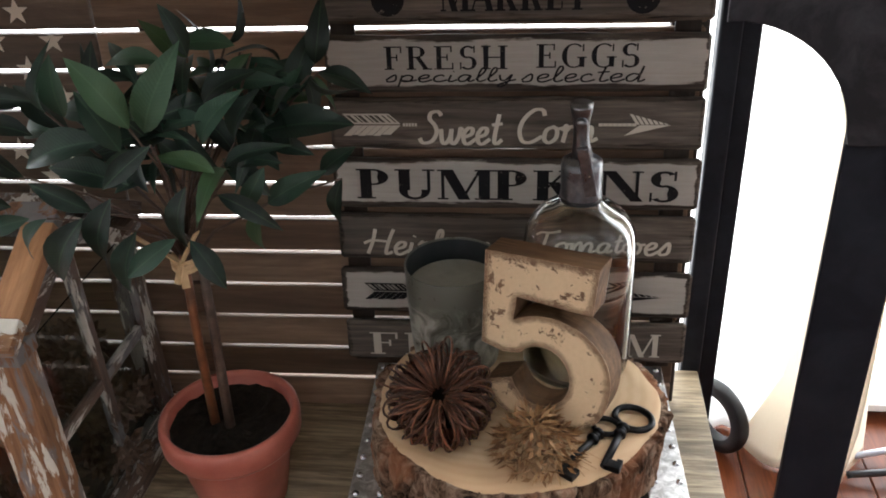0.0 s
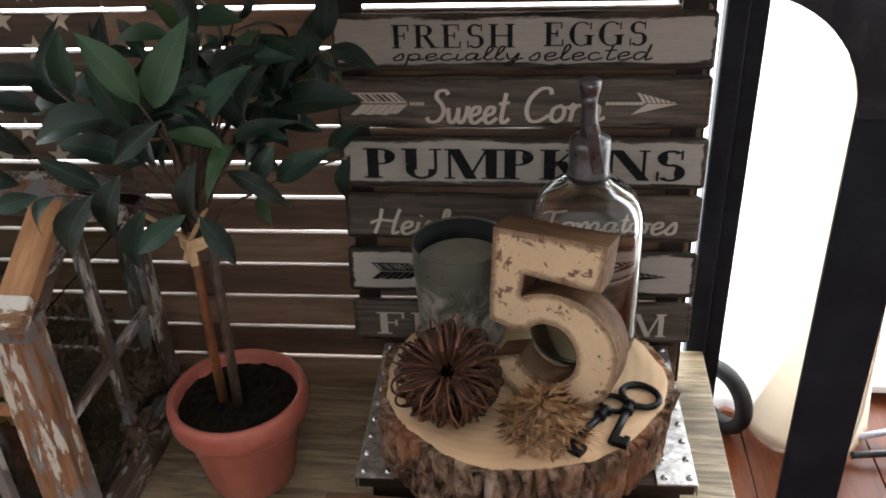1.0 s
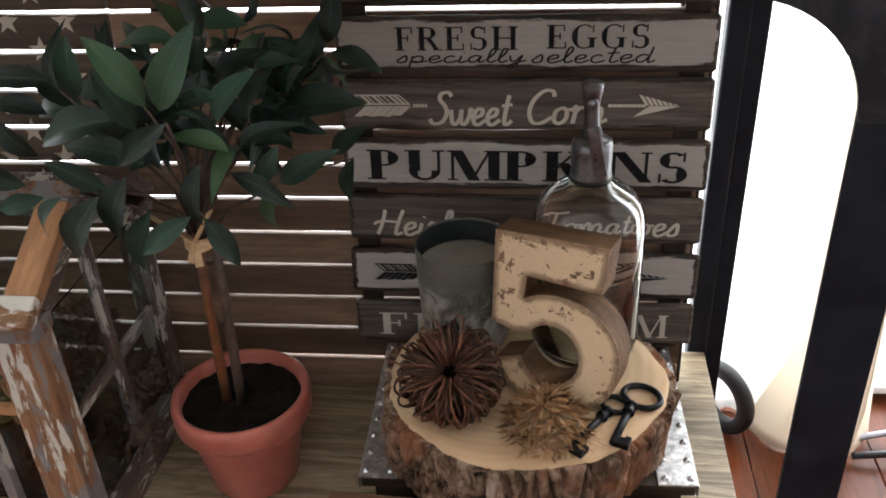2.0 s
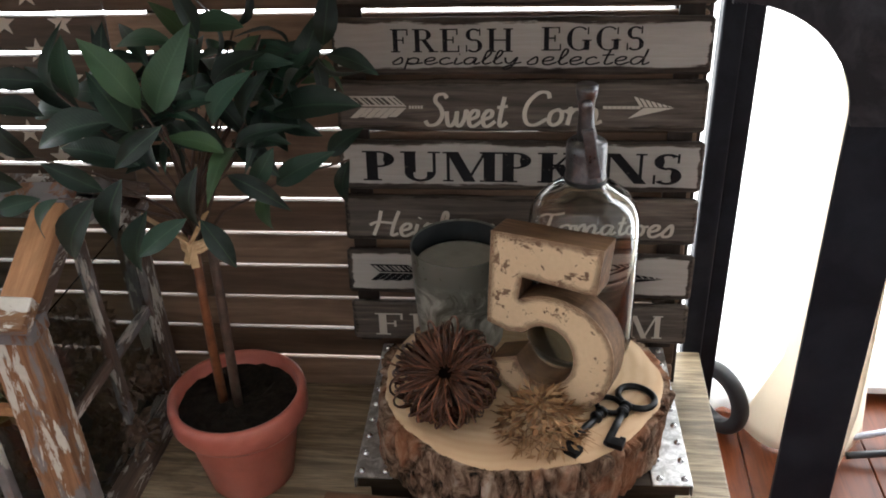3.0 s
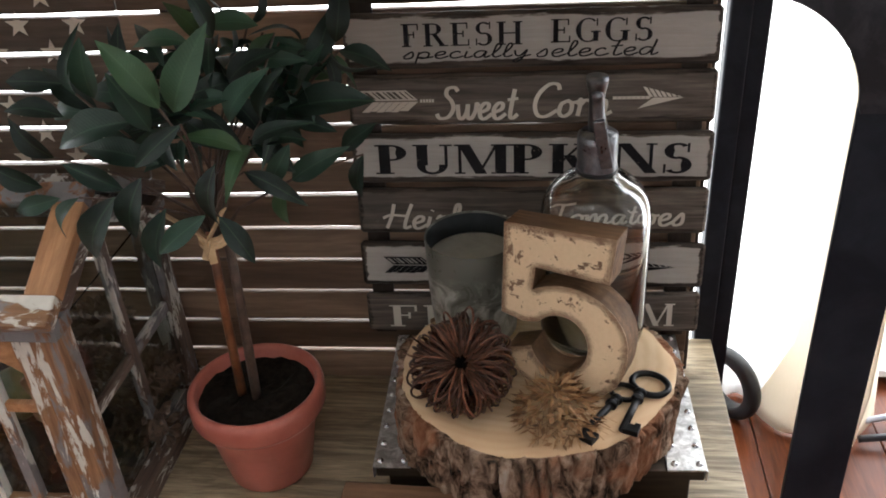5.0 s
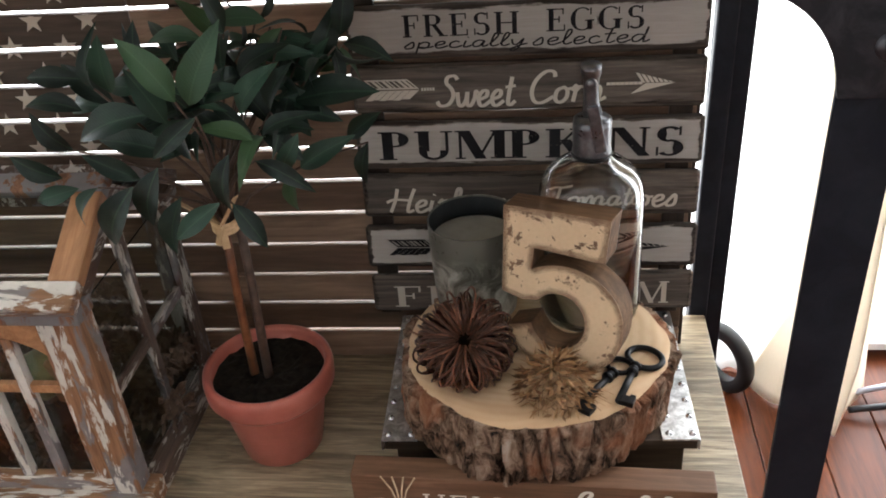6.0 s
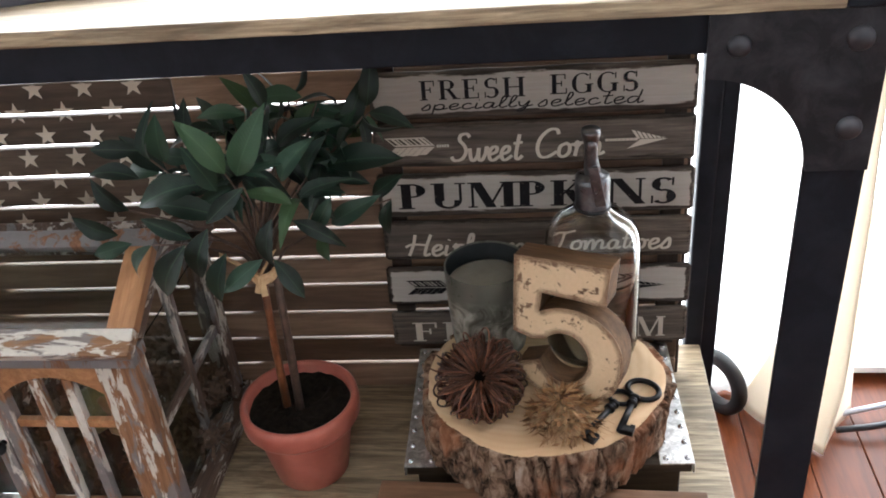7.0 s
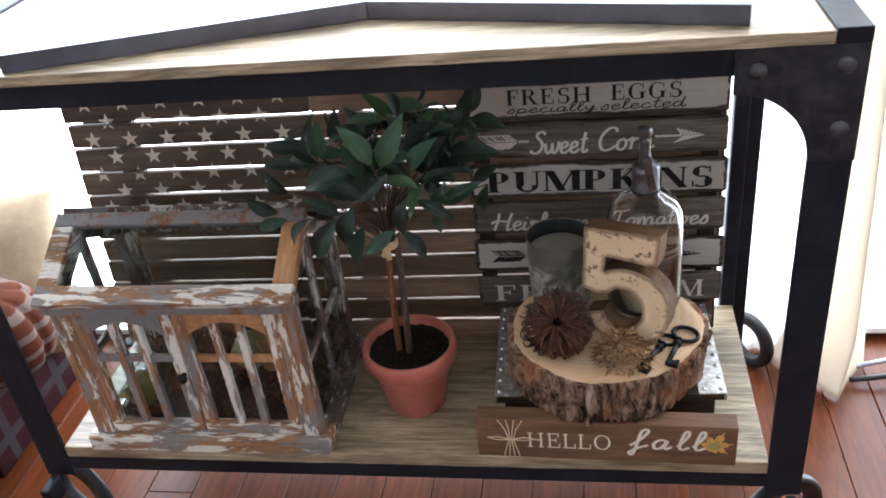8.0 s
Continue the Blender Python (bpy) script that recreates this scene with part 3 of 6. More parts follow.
def angle_iron(z0, z1, sx, sy):
    """An upright L-profile whose corner is at the origin; flanges towards sx and sy."""
    t = 0.0056
    bm = box((0, 0, z0), (sx * PW, sy * t, z1), 0.001)
    return box((0, sy * t, z0), (sx * t, sy * PW, z1), 0.001, bm)


def gusset_outline(flip):
    """Corner plate with a quarter-round cut; local x from the post's outer side inwards."""
    pts = [(0.0, 0.0), (0.0, -0.127), (0.0458, -0.127)]
    cx, cz, r = 0.1248, -0.1264, 0.0775
    pts += [(cx - r * math.cos(a), cz + r * math.sin(a)) for a in np.linspace(max(0.0, math.asin((-0.120 - cz) / r)), math.pi / 2, 14)]
    pts += [(0.126, -0.05), (0.126, 0.0)]
    return [(-x if flip else x, z) for x, z in pts]


def build_cart():
    cart = thing("industrial_cart", "black steel cart with weathered wood top and shelf on casters", "cart table", pose(0, 0, 0))
    for x, s in ((PX1, -1), (PX0, 1)):
        part("post", angle_iron(-0.06, TOP - 0.011, s, 1), M_STEEL, cart, "", pose(x, PF, 0))
    # rear angle irons, stepped, set in a little
    for x, s in ((PX1 - 0.021, -1), (PX0 + 0.021, 1)):
        bm = box((min(x, x + s * 0.0195), 0.848, -0.085), (max(x, x + s * 0.0195), PB, TOP - 0.0115), 0.002)
        box((min(x + s * 0.0195, x + s * 0.043), 0.842, -0.085), (max(x + s * 0.0195, x + s * 0.043), 0.866, TOP - 0.0115), 0.004, bm, 3)
        part("rear_post", bm, M_STEEL, cart)
    # rails under the top and under the shelf
    zi0, zi1 = PX0 + PW, PX1 - PW
    fi0, fi1 = PX0 + 0.006, PX1 - 0.006
    part("front_top_rail", box((fi0, PF + 0.006, 0.541), (fi1, PF + 0.03, 0.573), 0.002), M_STEEL, cart)
    part("back_top_rail", box((zi0, PB - 0.03, 0.541), (zi1, PB - 0.004, 0.573), 0.002), M_STEEL, cart)
    for x in (PX0 + 0.008, PX1 - 0.034):
        part("side_top_rail", box((x, PF + PW, 0.541), (x + 0.026, PB - PW, 0.573), 0.002), M_STEEL, cart)
    part("front_shelf_rail", box((zi0, PF + 0.001, -0.047), (zi1, PF + 0.03, -0.0215), 0.002), M_STEEL, cart)
    part("back_shelf_rail", box((zi0, 0.80, -0.047), (zi1 - 0.02, 0.826, -0.022), 0.002), M_STEEL, cart)
    for x in (zi0 + 0.012, zi1 - 0.038):
        part("side_shelf_rail", box((x, PF + PW, -0.052), (x + 0.026, PB - PW, -0.023), 0.002), M_STEEL, cart)
    # boards
    part("tabletop", plank_sheet(PX0 + 0.034, PX1 - 0.034, PF - 0.006, PB + 0.004, 0.574, TOP + 0.003), M_TOPWOOD, cart, "weathered tan wood board top")
    part("shelf_board", plank_sheet(zi0 + 0.001, 0.2155, PF, 0.838, -0.021, 0.0), M_TOPWOOD, cart, "weathered wood shelf board")
    for x in (PX0, PX1 - 0.034):
        bm = box((x, PF - 0.007, 0.5745), (x + 0.034, PB + 0.005, TOP + 0.006), 0.002)
        part("end_cap", bm, M_STEEL, cart, "flat black steel edge strip")
    # corner plates with bolts
    for flip, x in ((True, PX1), (False, PX0)):
        bm = prism(gusset_outline(flip), 0.004, 0.0006)
        g = part("corner_plate", bm, M_GUSSET, cart, "dark corner plate with a round cut", pose(x, PF - 0.0025, 0.574))
        s = -1 if flip else 1
        for dx, dz, r in ((0.104, -0.024, 0.0105), (0.021, -0.022, 0.0115), (0.019, -0.091, 0.0115)):
            bm = lathe([(0, 0.006), (r * 0.4, 0.0052), (r * 0.68, 0.0036), (r * 0.84, 0.001), (r * 0.84, 0.0)], 20)
            part("bolt", bm, M_BOLT, g, "", pose(s * dx, -0.002, dz, 90, 0, 0), True)
    # casters
    for x, y, turn, k in ((PX1 - 0.01, PF + 0.04, 115, 1.0), (PX0 + 0.01, PF + 0.04, 70, 1.0), (0.267, 0.930, 36, 0.83), (PX0 + 0.008, 0.925, 46, 0.87)):
        fork = box((-0.060, -0.085, -0.094), (-0.042, -0.062, -0.0855), 0.002) if k < 1 else box((-0.008, -0.075, -0.10), (0.006, -0.038, -0.0615), 0.003)
        c = part("caster_fork", fork, M_STEEL, cart, "", pose(x, y, 0))
        prof = [(0.0405, -0.007), (0.042, -0.009), (0.059, -0.009), (0.0625, -0.0075), (0.0645, -0.004), (0.065, 0.0), (0.0645, 0.004), (0.0625, 0.0075), (0.059, 0.009), (0.042, 0.009), (0.0405, 0.007)]
        part("wheel", lathe([(r * k, h) for r, h in prof], 44, close=True), M_RUBBER, c, "black ring wheel", pose(0, 0, FLOOR + 0.0652 * k, 0, 90, turn), True)
    return cart


def plank_sheet(x0, x1, y0, y1, z0, z1):
    """A thick board with worn, slightly wavy front edge."""
    bm = box((x0, y0, z0), (x1, y1, z1), 0.002)
    for k in range(1, 40):
        x = x0 + (x1 - x0) * k / 40
        bmesh.ops.bisect_plane(bm, geom=bm.verts[:] + bm.edges[:] + bm.faces[:], plane_co=(x, 0, 0), plane_no=(1, 0, 0))
    for v in bm.verts:
        if v.co.y < y0 + 0.01:
            v.co.y += 0.0012 * noise.noise(Vector((v.co.x * 25, v.co.z * 60, 0)))
            v.co.z += 0.0006 * noise.noise(Vector((v.co.x * 31, 4, 0)))
    return bm


# ---- the slatted flag ----
FLAG_H, FLAG_PITCH, FLAG_SLAT = 13, 0.0399, 0.0358
FX0, FXC, FX1 = -0.503, -0.117, 0.472


def star_tris(cx, cz, r):
    pts = [(cx + (r if k % 2 == 0 else r * 0.4) * math.sin(math.pi * k / 5), cz + (r if k % 2 == 0 else r * 0.4) * math.cos(math.pi * k / 5)) for k in range(10)]
    return [((cx, cz), pts[k], pts[(k + 1) % 10]) for k in range(10)]


def clip_z(poly, lo, hi):
    for lim, sgn in ((lo, 1), (hi, -1)):
        out = []
        for a, b in zip(poly, poly[1:] + poly[:1]):
            da, db = (a[1] - lim) * sgn, (b[1] - lim) * sgn
            if da >= 0:
                out.append(a)
            if da * db < 0:
                t = da / (da - db)
                out.append((a[0] + (b[0] - a[0]) * t, a[1] + (b[1] - a[1]) * t))
        poly = out
        if len(poly) < 3:
            return []
    return poly


def build_flag():
    flag = thing("slatted_wooden_flag", "rustic wooden slat flag with cream stars leaning on the cart's back", "flag sign", pose(-0.3, 0.7523, 0.003, -4.22, 0.495, 1.6))
    rng = random.Random(3)
    for k in range(FLAG_H):
        zc = 0.0375 + FLAG_PITCH * (k - 0.5) + (-0.0006 if k == 0 else 0)
        canton = k >= 6
        spans = [(FX0, FXC - 0.0006), (FXC + 0.0006, FX1)] if canton else [(FX0 + rng.uniform(-0.002, 0.002), FX1)]
        for j, (a, b) in enumerate(spans):
            a += rng.uniform(-0.002, 0.002) if j == 0 and canton else 0
            mat = M_SLAT_C if canton and j == 0 else (M_SLAT_A if k % 2 else M_SLAT_B)
            hgt = FLAG_SLAT + (0.0014 if k == 0 else 0) + rng.uniform(-0.0008, 0.0008)
            slat = part("slat", board(b - a, hgt, 0.011, 0.0012, 10, 0.0008, k * 3 + j), mat, flag, "", pose((a + b) / 2, rng.uniform(-0.0006, 0.0006), zc))
            if not (canton and j == 0):
                continue
            for row in range(9):
                cz = 0.2562 + 0.0286 * row
                n = 6 if row % 2 == 0 else 5
                for i in range(n):
                    cx = FX0 + 0.038 + 0.0603 * (i if n == 6 else i + 0.5)
                    polys = [q for q in (clip_z(list(t), zc - hgt / 2 + 0.0012, zc + hgt / 2 - 0.0012) for t in star_tris(cx, cz, 0.0135)) if q]
                    if not polys:
                        continue
                    bm = bmesh.new()
                    for q in polys:
                        bm.faces.new([bm.verts.new((x - (a + b) / 2, -0.0066, z - zc)) for x, z in q])
                    out = bmesh.ops.extrude_face_region(bm, geom=bm.faces[:])
                    bmesh.ops.translate(bm, vec=(0, 0.0009, 0), verts=[v for v in out["geom"] if isinstance(v, bmesh.types.BMVert)])
                    bmesh.ops.recalc_face_normals(bm, faces=bm.faces[:])
                    part("star", bm, M_STAR, slat)
    for x in (-0.42, -0.06, 0.460):
        part("batten", box((x - 0.018, 0.0065, 0.006), (x + 0.018, 0.019, FLAG_PITCH * FLAG_H - 0.006), 0.001), M_BATTEN, flag)


# ---- the market sign ----
def arrow_shape(x0, x1):
    """An empty flat shape, its face maker, and the length from x0 to x1."""
    L = x1 - x0
    bm = bmesh.new()

    def quad(*pts):
        bm.faces.new([bm.verts.new((x, 0, z)) for x, z in pts])
    return bm, quad, L


def fletching(x0, x1, h, mat, slat, y):
    """Feathered tail: hatched upper vane, solid notched lower vane, short barred shaft."""
    bm, quad, L = arrow_shape(x0, x1)

    def sheared(a, b, z0, z1, s):
        f = lambda u, z: x0 + L * (0.17 + 0.63 * u - 0.17 * z / h)
        quad((f(a, z0), s * z0), (f(b, z0), s * z0), (f(b, z1), s * z1), (f(a, z1), s * z1))
    e = 0.0007
    sheared(0.0, 1.0, e, 0.20 * h, 1)
    sheared(0.0, 1.0, 0.86 * h, h, 1)
    for k in range(9):
        sheared(0.12 * k, 0.12 * k + (0.035 if k in (0, 2, 4, 5) else 0.075 if k < 8 else 0.04), 0.205 * h, 0.855 * h, 1)
    for a, b, d in ((0.0, 0.17, 1.0), (0.18, 0.30, 0.92), (0.315, 0.47, 1.0), (0.48, 0.63, 0.95), (0.645, 0.80, 1.0), (0.81, 1.0, 0.9)):
        sheared(a, b, e, d * h, -1)
    for k in range(5):
        a = x0 + L * (0.82 + 0.04 * k)
        quad((a, -0.0016), (a + 0.030 * L, -0.0016), (a + 0.030 * L, 0.0016), (a, 0.0016))
    return finish_flat(bm, "arrow_feather", mat, slat, y)


def arrow_head(x0, x1, h, mat, slat, y):
    """Barbed point: solid lower barb, hatched upper barb, barred shaft."""
    bm, quad, L = arrow_shape(x0, x1)
    for k in range(8):
        a = x0 + L * 0.066 * k
        quad((a, -0.0015), (a + 0.060 * L, -0.0015), (a + 0.060 * L, 0.0015), (a, 0.0015))
    quad((x0 + L * 0.36, -h), (x1, -0.0003), (x0 + L * 0.57, -0.0003))
    for k in range(7):
        a = 0.42 + 0.080 * k
        t0, t1 = (1 - a) / 0.58, (1 - a - 0.058) / 0.58
        quad((x0 + L * (a + 0.10 * t0), 0.0004), (x0 + L * (a + 0.058 + 0.10 * t1), 0.0004), (x0 + L * (a + 0.058), h * t1), (x0 + L * a, h * t0))
    return finish_flat(bm, "arrow_point", mat, slat, y)


def finish_flat(bm, name, mat, parent, y):
    out = bmesh.ops.extrude_face_region(bm, geom=bm.faces[:])
    bmesh.ops.translate(bm, vec=(0, -0.0003, 0), verts=[v for v in out["geom"] if isinstance(v, bmesh.types.BMVert)])
    bmesh.ops.recalc_face_normals(bm, faces=bm.faces[:])
    return part(name, bm, mat, parent, "", pose(0, y, 0))


def script(word_strokes, width, height, mat, parent, cx, cz, y, thick):
    """Fits script strokes (in units) to width x height round (cx, cz)."""
    pts = [p for s in word_strokes for p in s]
    x0, x1 = min(p[0] for p in pts), max(p[0] for p in pts)
    z0, z1 = min(p[1] for p in pts), max(p[1] for p in pts)
    f = lambda p: (cx + ((p[0] - x0) / (x1 - x0) - 0.5) * width, cz + ((p[1] - z0) / (z1 - z0) - 0.5) * height)
    return stroke_part([[f(p) for p in s] for s in word_strokes], thick, mat, parent, pose(0, y, 0))


# single brush letters on a 10-unit grid, x-height 5
BRUSH = {
    "S": (5.5, [[(5.2, 8.6), (4.2, 9.8), (2.4, 9.4), (2.2, 7.6), (3.8, 5.6), (4.4, 3.2), (3.2, 0.8), (1.0, 0.4), (0.0, 1.8)]]),
    "C": (6.0, [[(5.6, 8.0), (5.0, 9.6), (3.0, 9.6), (1.0, 7.0), (0.4, 3.6), (1.4, 0.6), (3.4, 0.2), (5.8, 2.0)]]),
    "H": (7.0, [[(1.6, 9.8), (1.4, 5.0), (0.6, 0.2)], [(6.2, 9.8), (5.4, 5.0), (5.2, 0.4), (6.8, 1.0)], [(-0.8, 4.2), (1.2, 5.4), (5.4, 5.0)]]),
    "T": (6.5, [[(0.0, 8.6), (1.6, 9.6), (4.2, 9.2), (7.0, 9.8)], [(3.6, 9.2), (3.2, 4.0), (2.4, 0.2)]]),
    "w": (5.8, [[(0.0, 4.6), (0.6, 1.0), (1.6, 0.2), (2.6, 2.0), (2.8, 4.6), (3.0, 1.0), (4.0, 0.2), (5.0, 2.4), (5.2, 4.8), (5.8, 4.0)]]),
    "e": (3.8, [[(0.2, 2.0), (2.4, 3.0), (2.6, 4.6), (1.4, 4.8), (0.4, 3.0), (0.8, 0.6), (2.0, 0.1), (3.8, 1.6)]]),
    "t": (3.2, [[(1.6, 9.0), (1.2, 4.0), (1.2, 0.8), (2.0, 0.2), (3.2, 1.4)], [(0.0, 5.8), (2.8, 6.2)]]),
    "o": (4.2, [[(2.2, 4.8), (0.6, 3.8), (0.4, 1.2), (1.6, 0.1), (3.0, 1.4), (3.0, 3.8), (2.0, 4.8), (3.0, 4.2), (4.2, 4.4)]]),
    "r": (3.6, [[(0.0, 3.6), (0.8, 5.2), (0.8, 3.0), (0.6, 0.2)], [(0.8, 3.4), (1.8, 4.8), (3.2, 4.6)]]),
    "n": (4.8, [[(0.2, 4.8), (0.4, 0.2), (1.2, 3.6), (2.6, 4.8), (3.2, 3.4), (3.2, 0.6), (4.8, 1.4)]]),
    "i": (2.4, [[(0.6, 4.8), (0.4, 0.8), (1.2, 0.2), (2.4, 1.4)], [(0.9, 7.0), (1.0, 7.4)]]),
    "l": (2.8, [[(0.2, 1.6), (1.8, 7.0), (1.6, 9.6), (0.8, 8.6), (0.6, 2.0), (1.4, 0.2), (2.8, 1.4)]]),
    "m": (7.0, [[(0.2, 4.8), (0.4, 0.2), (1.2, 3.8), (2.4, 4.8), (2.8, 0.2), (3.6, 3.8), (4.8, 4.8), (5.4, 3.4), (5.4, 0.6), (7.0, 1.4)]]),
    "a": (4.4, [[(3.0, 4.4), (1.4, 4.8), (0.3, 2.8), (0.8, 0.4), (2.2, 0.8), (3.1, 4.4), (2.9, 1.0), (3.4, 0.2), (4.4, 1.4)]]),
    "s": (3.4, [[(0.0, 1.4), (1.8, 5.0), (2.4, 3.0), (2.2, 0.8), (0.8, 0.2), (0.2, 1.0)]]),
    "p": (4.4, [[(0.4, 4.8), (0.2, -3.4)], [(0.4, 3.4), (1.6, 4.8), (3.0, 3.8), (2.8, 1.0), (1.4, 0.2), (0.4, 1.2), (2.6, 0.6), (4.4, 1.4)]]),
    "c": (3.8, [[(2.8, 4.0), (1.8, 4.8), (0.5, 3.4), (0.6, 1.0), (1.8, 0.1), (3.8, 1.4)]]),
    "y": (4.6, [[(0.2, 4.8), (0.8, 1.4), (2.0, 1.0), (3.2, 4.8), (2.6, -1.0), (1.4, -3.6), (0.6, -2.4), (2.6, 0.0), (4.6, 1.4)]]),
    "d": (4.8, [[(3.0, 4.4), (1.4, 4.8), (0.3, 2.8), (0.8, 0.4), (2.2, 0.8), (3.2, 4.4), (3.4, 9.6), (3.2, 1.0), (3.8, 0.2), (4.8, 1.4)]]),
    "f": (3.6, [[(-0.4, 1.4), (1.6, 5.0), (2.8, 9.0), (2.0, 10.0), (1.2, 8.0), (1.0, 0.0), (0.6, -3.4), (-0.2, -2.4), (1.2, 0.0), (3.6, 1.8)]]),
    " ": (4.0, []),
}


def brush_word(word, tight=1.0):
    x, out = 0.0, []
    for ch in word:
        w, strokes = BRUSH[ch]
        out += [[(x + px + pz * 0.12, pz) for px, pz in s] for s in strokes]
        x += w * tight
    return out


def serif_word(word, width, height, mat, parent, cx, cz, y, weight=1.0, gap=0.06):
    """Roman capitals: heavy stems, thin hairlines and slab serifs, fitted to width x height."""
    T, h, s = 0.17 * weight, 0.055, 0.05   # stem, hairline, serif height
    loops, x = [], 0.0

    def stem(a, z0=0.0, z1=1.0, t=None, feet="both"):
        t = t or T
        loops.append([(a, z0), (a + t, z0), (a + t, z1), (a, z1)])
        for z, k in ((z0, "low"), (z1 - s, "high")):
            if feet in ("both", k):
                loops.append([(a - 0.08, z), (a + t + 0.08, z), (a + t + 0.08, z + s), (a - 0.08, z + s)])

    def bar(a, b, z, t=None):
        t = t or h
        loops.append([(a, z), (b, z), (b, z + t), (a, z + t)])

    def nib(a, z0, z1, w=0.05):
        loops.append([(a, z0), (a + w, z0), (a + w, z1), (a, z1)])

    def slant(a, b, t, z0=0.0, z1=1.0):
        loops.append([(a, z0), (a + t, z0), (b + t, z1), (b, z1)])

    def bow(cx0, cz0, rx, rz, a0, a1, thick, thin):
        n = 14
        pts = []
        for k in range(n + 1):
            a = radians(a0 + (a1 - a0) * k / n)
            w = thin + (thick - thin) * abs(math.cos(a)) ** 1.5
            pts.append(((cx0 + rx * math.cos(a), cz0 + rz * math.sin(a)), (cx0 + (rx - w) * math.cos(a), cz0 + (rz - thin) * math.sin(a))))
        for p, q in zip(pts, pts[1:]):
            loops.append([p[0], q[0], q[1], p[1]])

    for ch in word:
        n0 = len(loops)
        if ch == "F":
            stem(0.08); bar(0.08, 0.62, 1 - h); nib(0.57, 0.72, 1.0); bar(0.08, 0.45, 0.5); nib(0.42, 0.38, 0.66); w = 0.72
        elif ch == "E":
            stem(0.08); bar(0.08, 0.62, 1 - h); nib(0.57, 0.74, 1.0); bar(0.08, 0.46, 0.5); nib(0.43, 0.38, 0.66); bar(0.08, 0.66, 0); nib(0.62, 0.0, 0.28); w = 0.78
        elif ch == "L":
            stem(0.08); bar(0.08, 0.64, 0); nib(0.60, 0.0, 0.3); w = 0.74
        elif ch == "H":
            stem(0.08); stem(0.66); bar(0.08, 0.8, 0.48); w = 0.98
        elif ch == "I":
            stem(0.10); w = 0.42
        elif ch == "P":
            stem(0.08); bow(0.34, 0.73, 0.34, 0.27, -90, 90, T, h); bar(0.08, 0.36, 1 - h); bar(0.08, 0.36, 0.46); w = 0.80
        elif ch == "R":
            stem(0.08); bow(0.34, 0.75, 0.32, 0.25, -90, 90, T, h); bar(0.08, 0.36, 1 - h); bar(0.08, 0.36, 0.5); slant(0.62, 0.32, T, 0.0, 0.52); bar(0.56, 0.9, 0, s); w = 0.92
        elif ch == "M":
            stem(0.06, t=h * 1.2); stem(0.84); slant(0.42, 0.06, T * 1.05); slant(0.46, 0.84, h * 1.2); w = 1.14
        elif ch == "N":
            stem(0.06, t=h * 1.2); stem(0.72, t=h * 1.2); slant(0.64, 0.06, T * 1.05); w = 0.94
        elif ch == "K":
            stem(0.08); slant(0.22, 0.64, h * 1.3, 0.38, 1.0); slant(0.60, 0.30, T, 0.0, 0.62); bar(0.54, 0.88, 0, s); bar(0.52, 0.82, 1 - s, s); w = 0.92
        elif ch == "A":
            slant(0.0, 0.36, h * 1.2); slant(0.62, 0.34, T); bar(0.16, 0.62, 0.3); bar(-0.07, 0.16, 0, s); bar(0.54, 0.87, 0, s); w = 0.88
        elif ch == "T":
            stem(0.28, feet="low"); bar(0.0, 0.73, 1 - h); nib(0.0, 0.72, 1.0); nib(0.68, 0.72, 1.0); w = 0.80
        elif ch == "U":
            loops.append([(0.08, 0.3), (0.08 + T, 0.3), (0.08 + T, 1), (0.08, 1)]); bar(0.0, 0.33, 1 - s, s)
            loops.append([(0.68, 0.3), (0.68 + h * 1.2, 0.3), (0.68 + h * 1.2, 1), (0.68, 1)]); bar(0.58, 0.84, 1 - s, s)
            bow(0.41, 0.32, 0.335, 0.34, 180, 360, T * 0.8, h * 1.5); w = 0.90
        elif ch == "S":
            bow(0.34, 0.74, 0.28, 0.27, 40, 270, T * 0.9, h * 1.3); bow(0.34, 0.27, 0.30, 0.29, -140, 90, T * 0.95, h * 1.3)
            nib(0.53, 0.7, 1.0); nib(0.06, 0.0, 0.3); w = 0.74
        elif ch == "G":
            bow(0.44, 0.5, 0.42, 0.52, 50, 310, T * 1.05, h); stem(0.62, 0.03, 0.46, feet="high"); nib(0.72, 0.68, 0.98); w = 0.94
        elif ch == "O":
            bow(0.44, 0.5, 0.43, 0.52, 0, 360, T * 1.05, h); w = 0.96
        else:
            w = 0.55
        for k in range(n0, len(loops)):
            loops[k] = [(px + x, pz) for px, pz in loops[k]]
        x += w + gap
    x -= gap
    bm = bmesh.new()
    for k, q in enumerate(loops):
        lift = -0.00008 * (k % 5)   # overlapping strokes lie in steps, never in one plane
        vs = [bm.verts.new((cx + (px / x - 0.5) * width, lift, cz + (pz - 0.5) * height)) for px, pz in q]
        bm.faces.new(vs)
    out = bmesh.ops.extrude_face_region(bm, geom=bm.faces[:])
    bmesh.ops.translate(bm, vec=(0, -0.0003, 0), verts=[v for v in out["geom"] if isinstance(v, bmesh.types.BMVert)])
    bmesh.ops.recalc_face_normals(bm, faces=bm.faces[:])
    return part("lettering", bm, mat, parent, "", pose(0, y, 0))


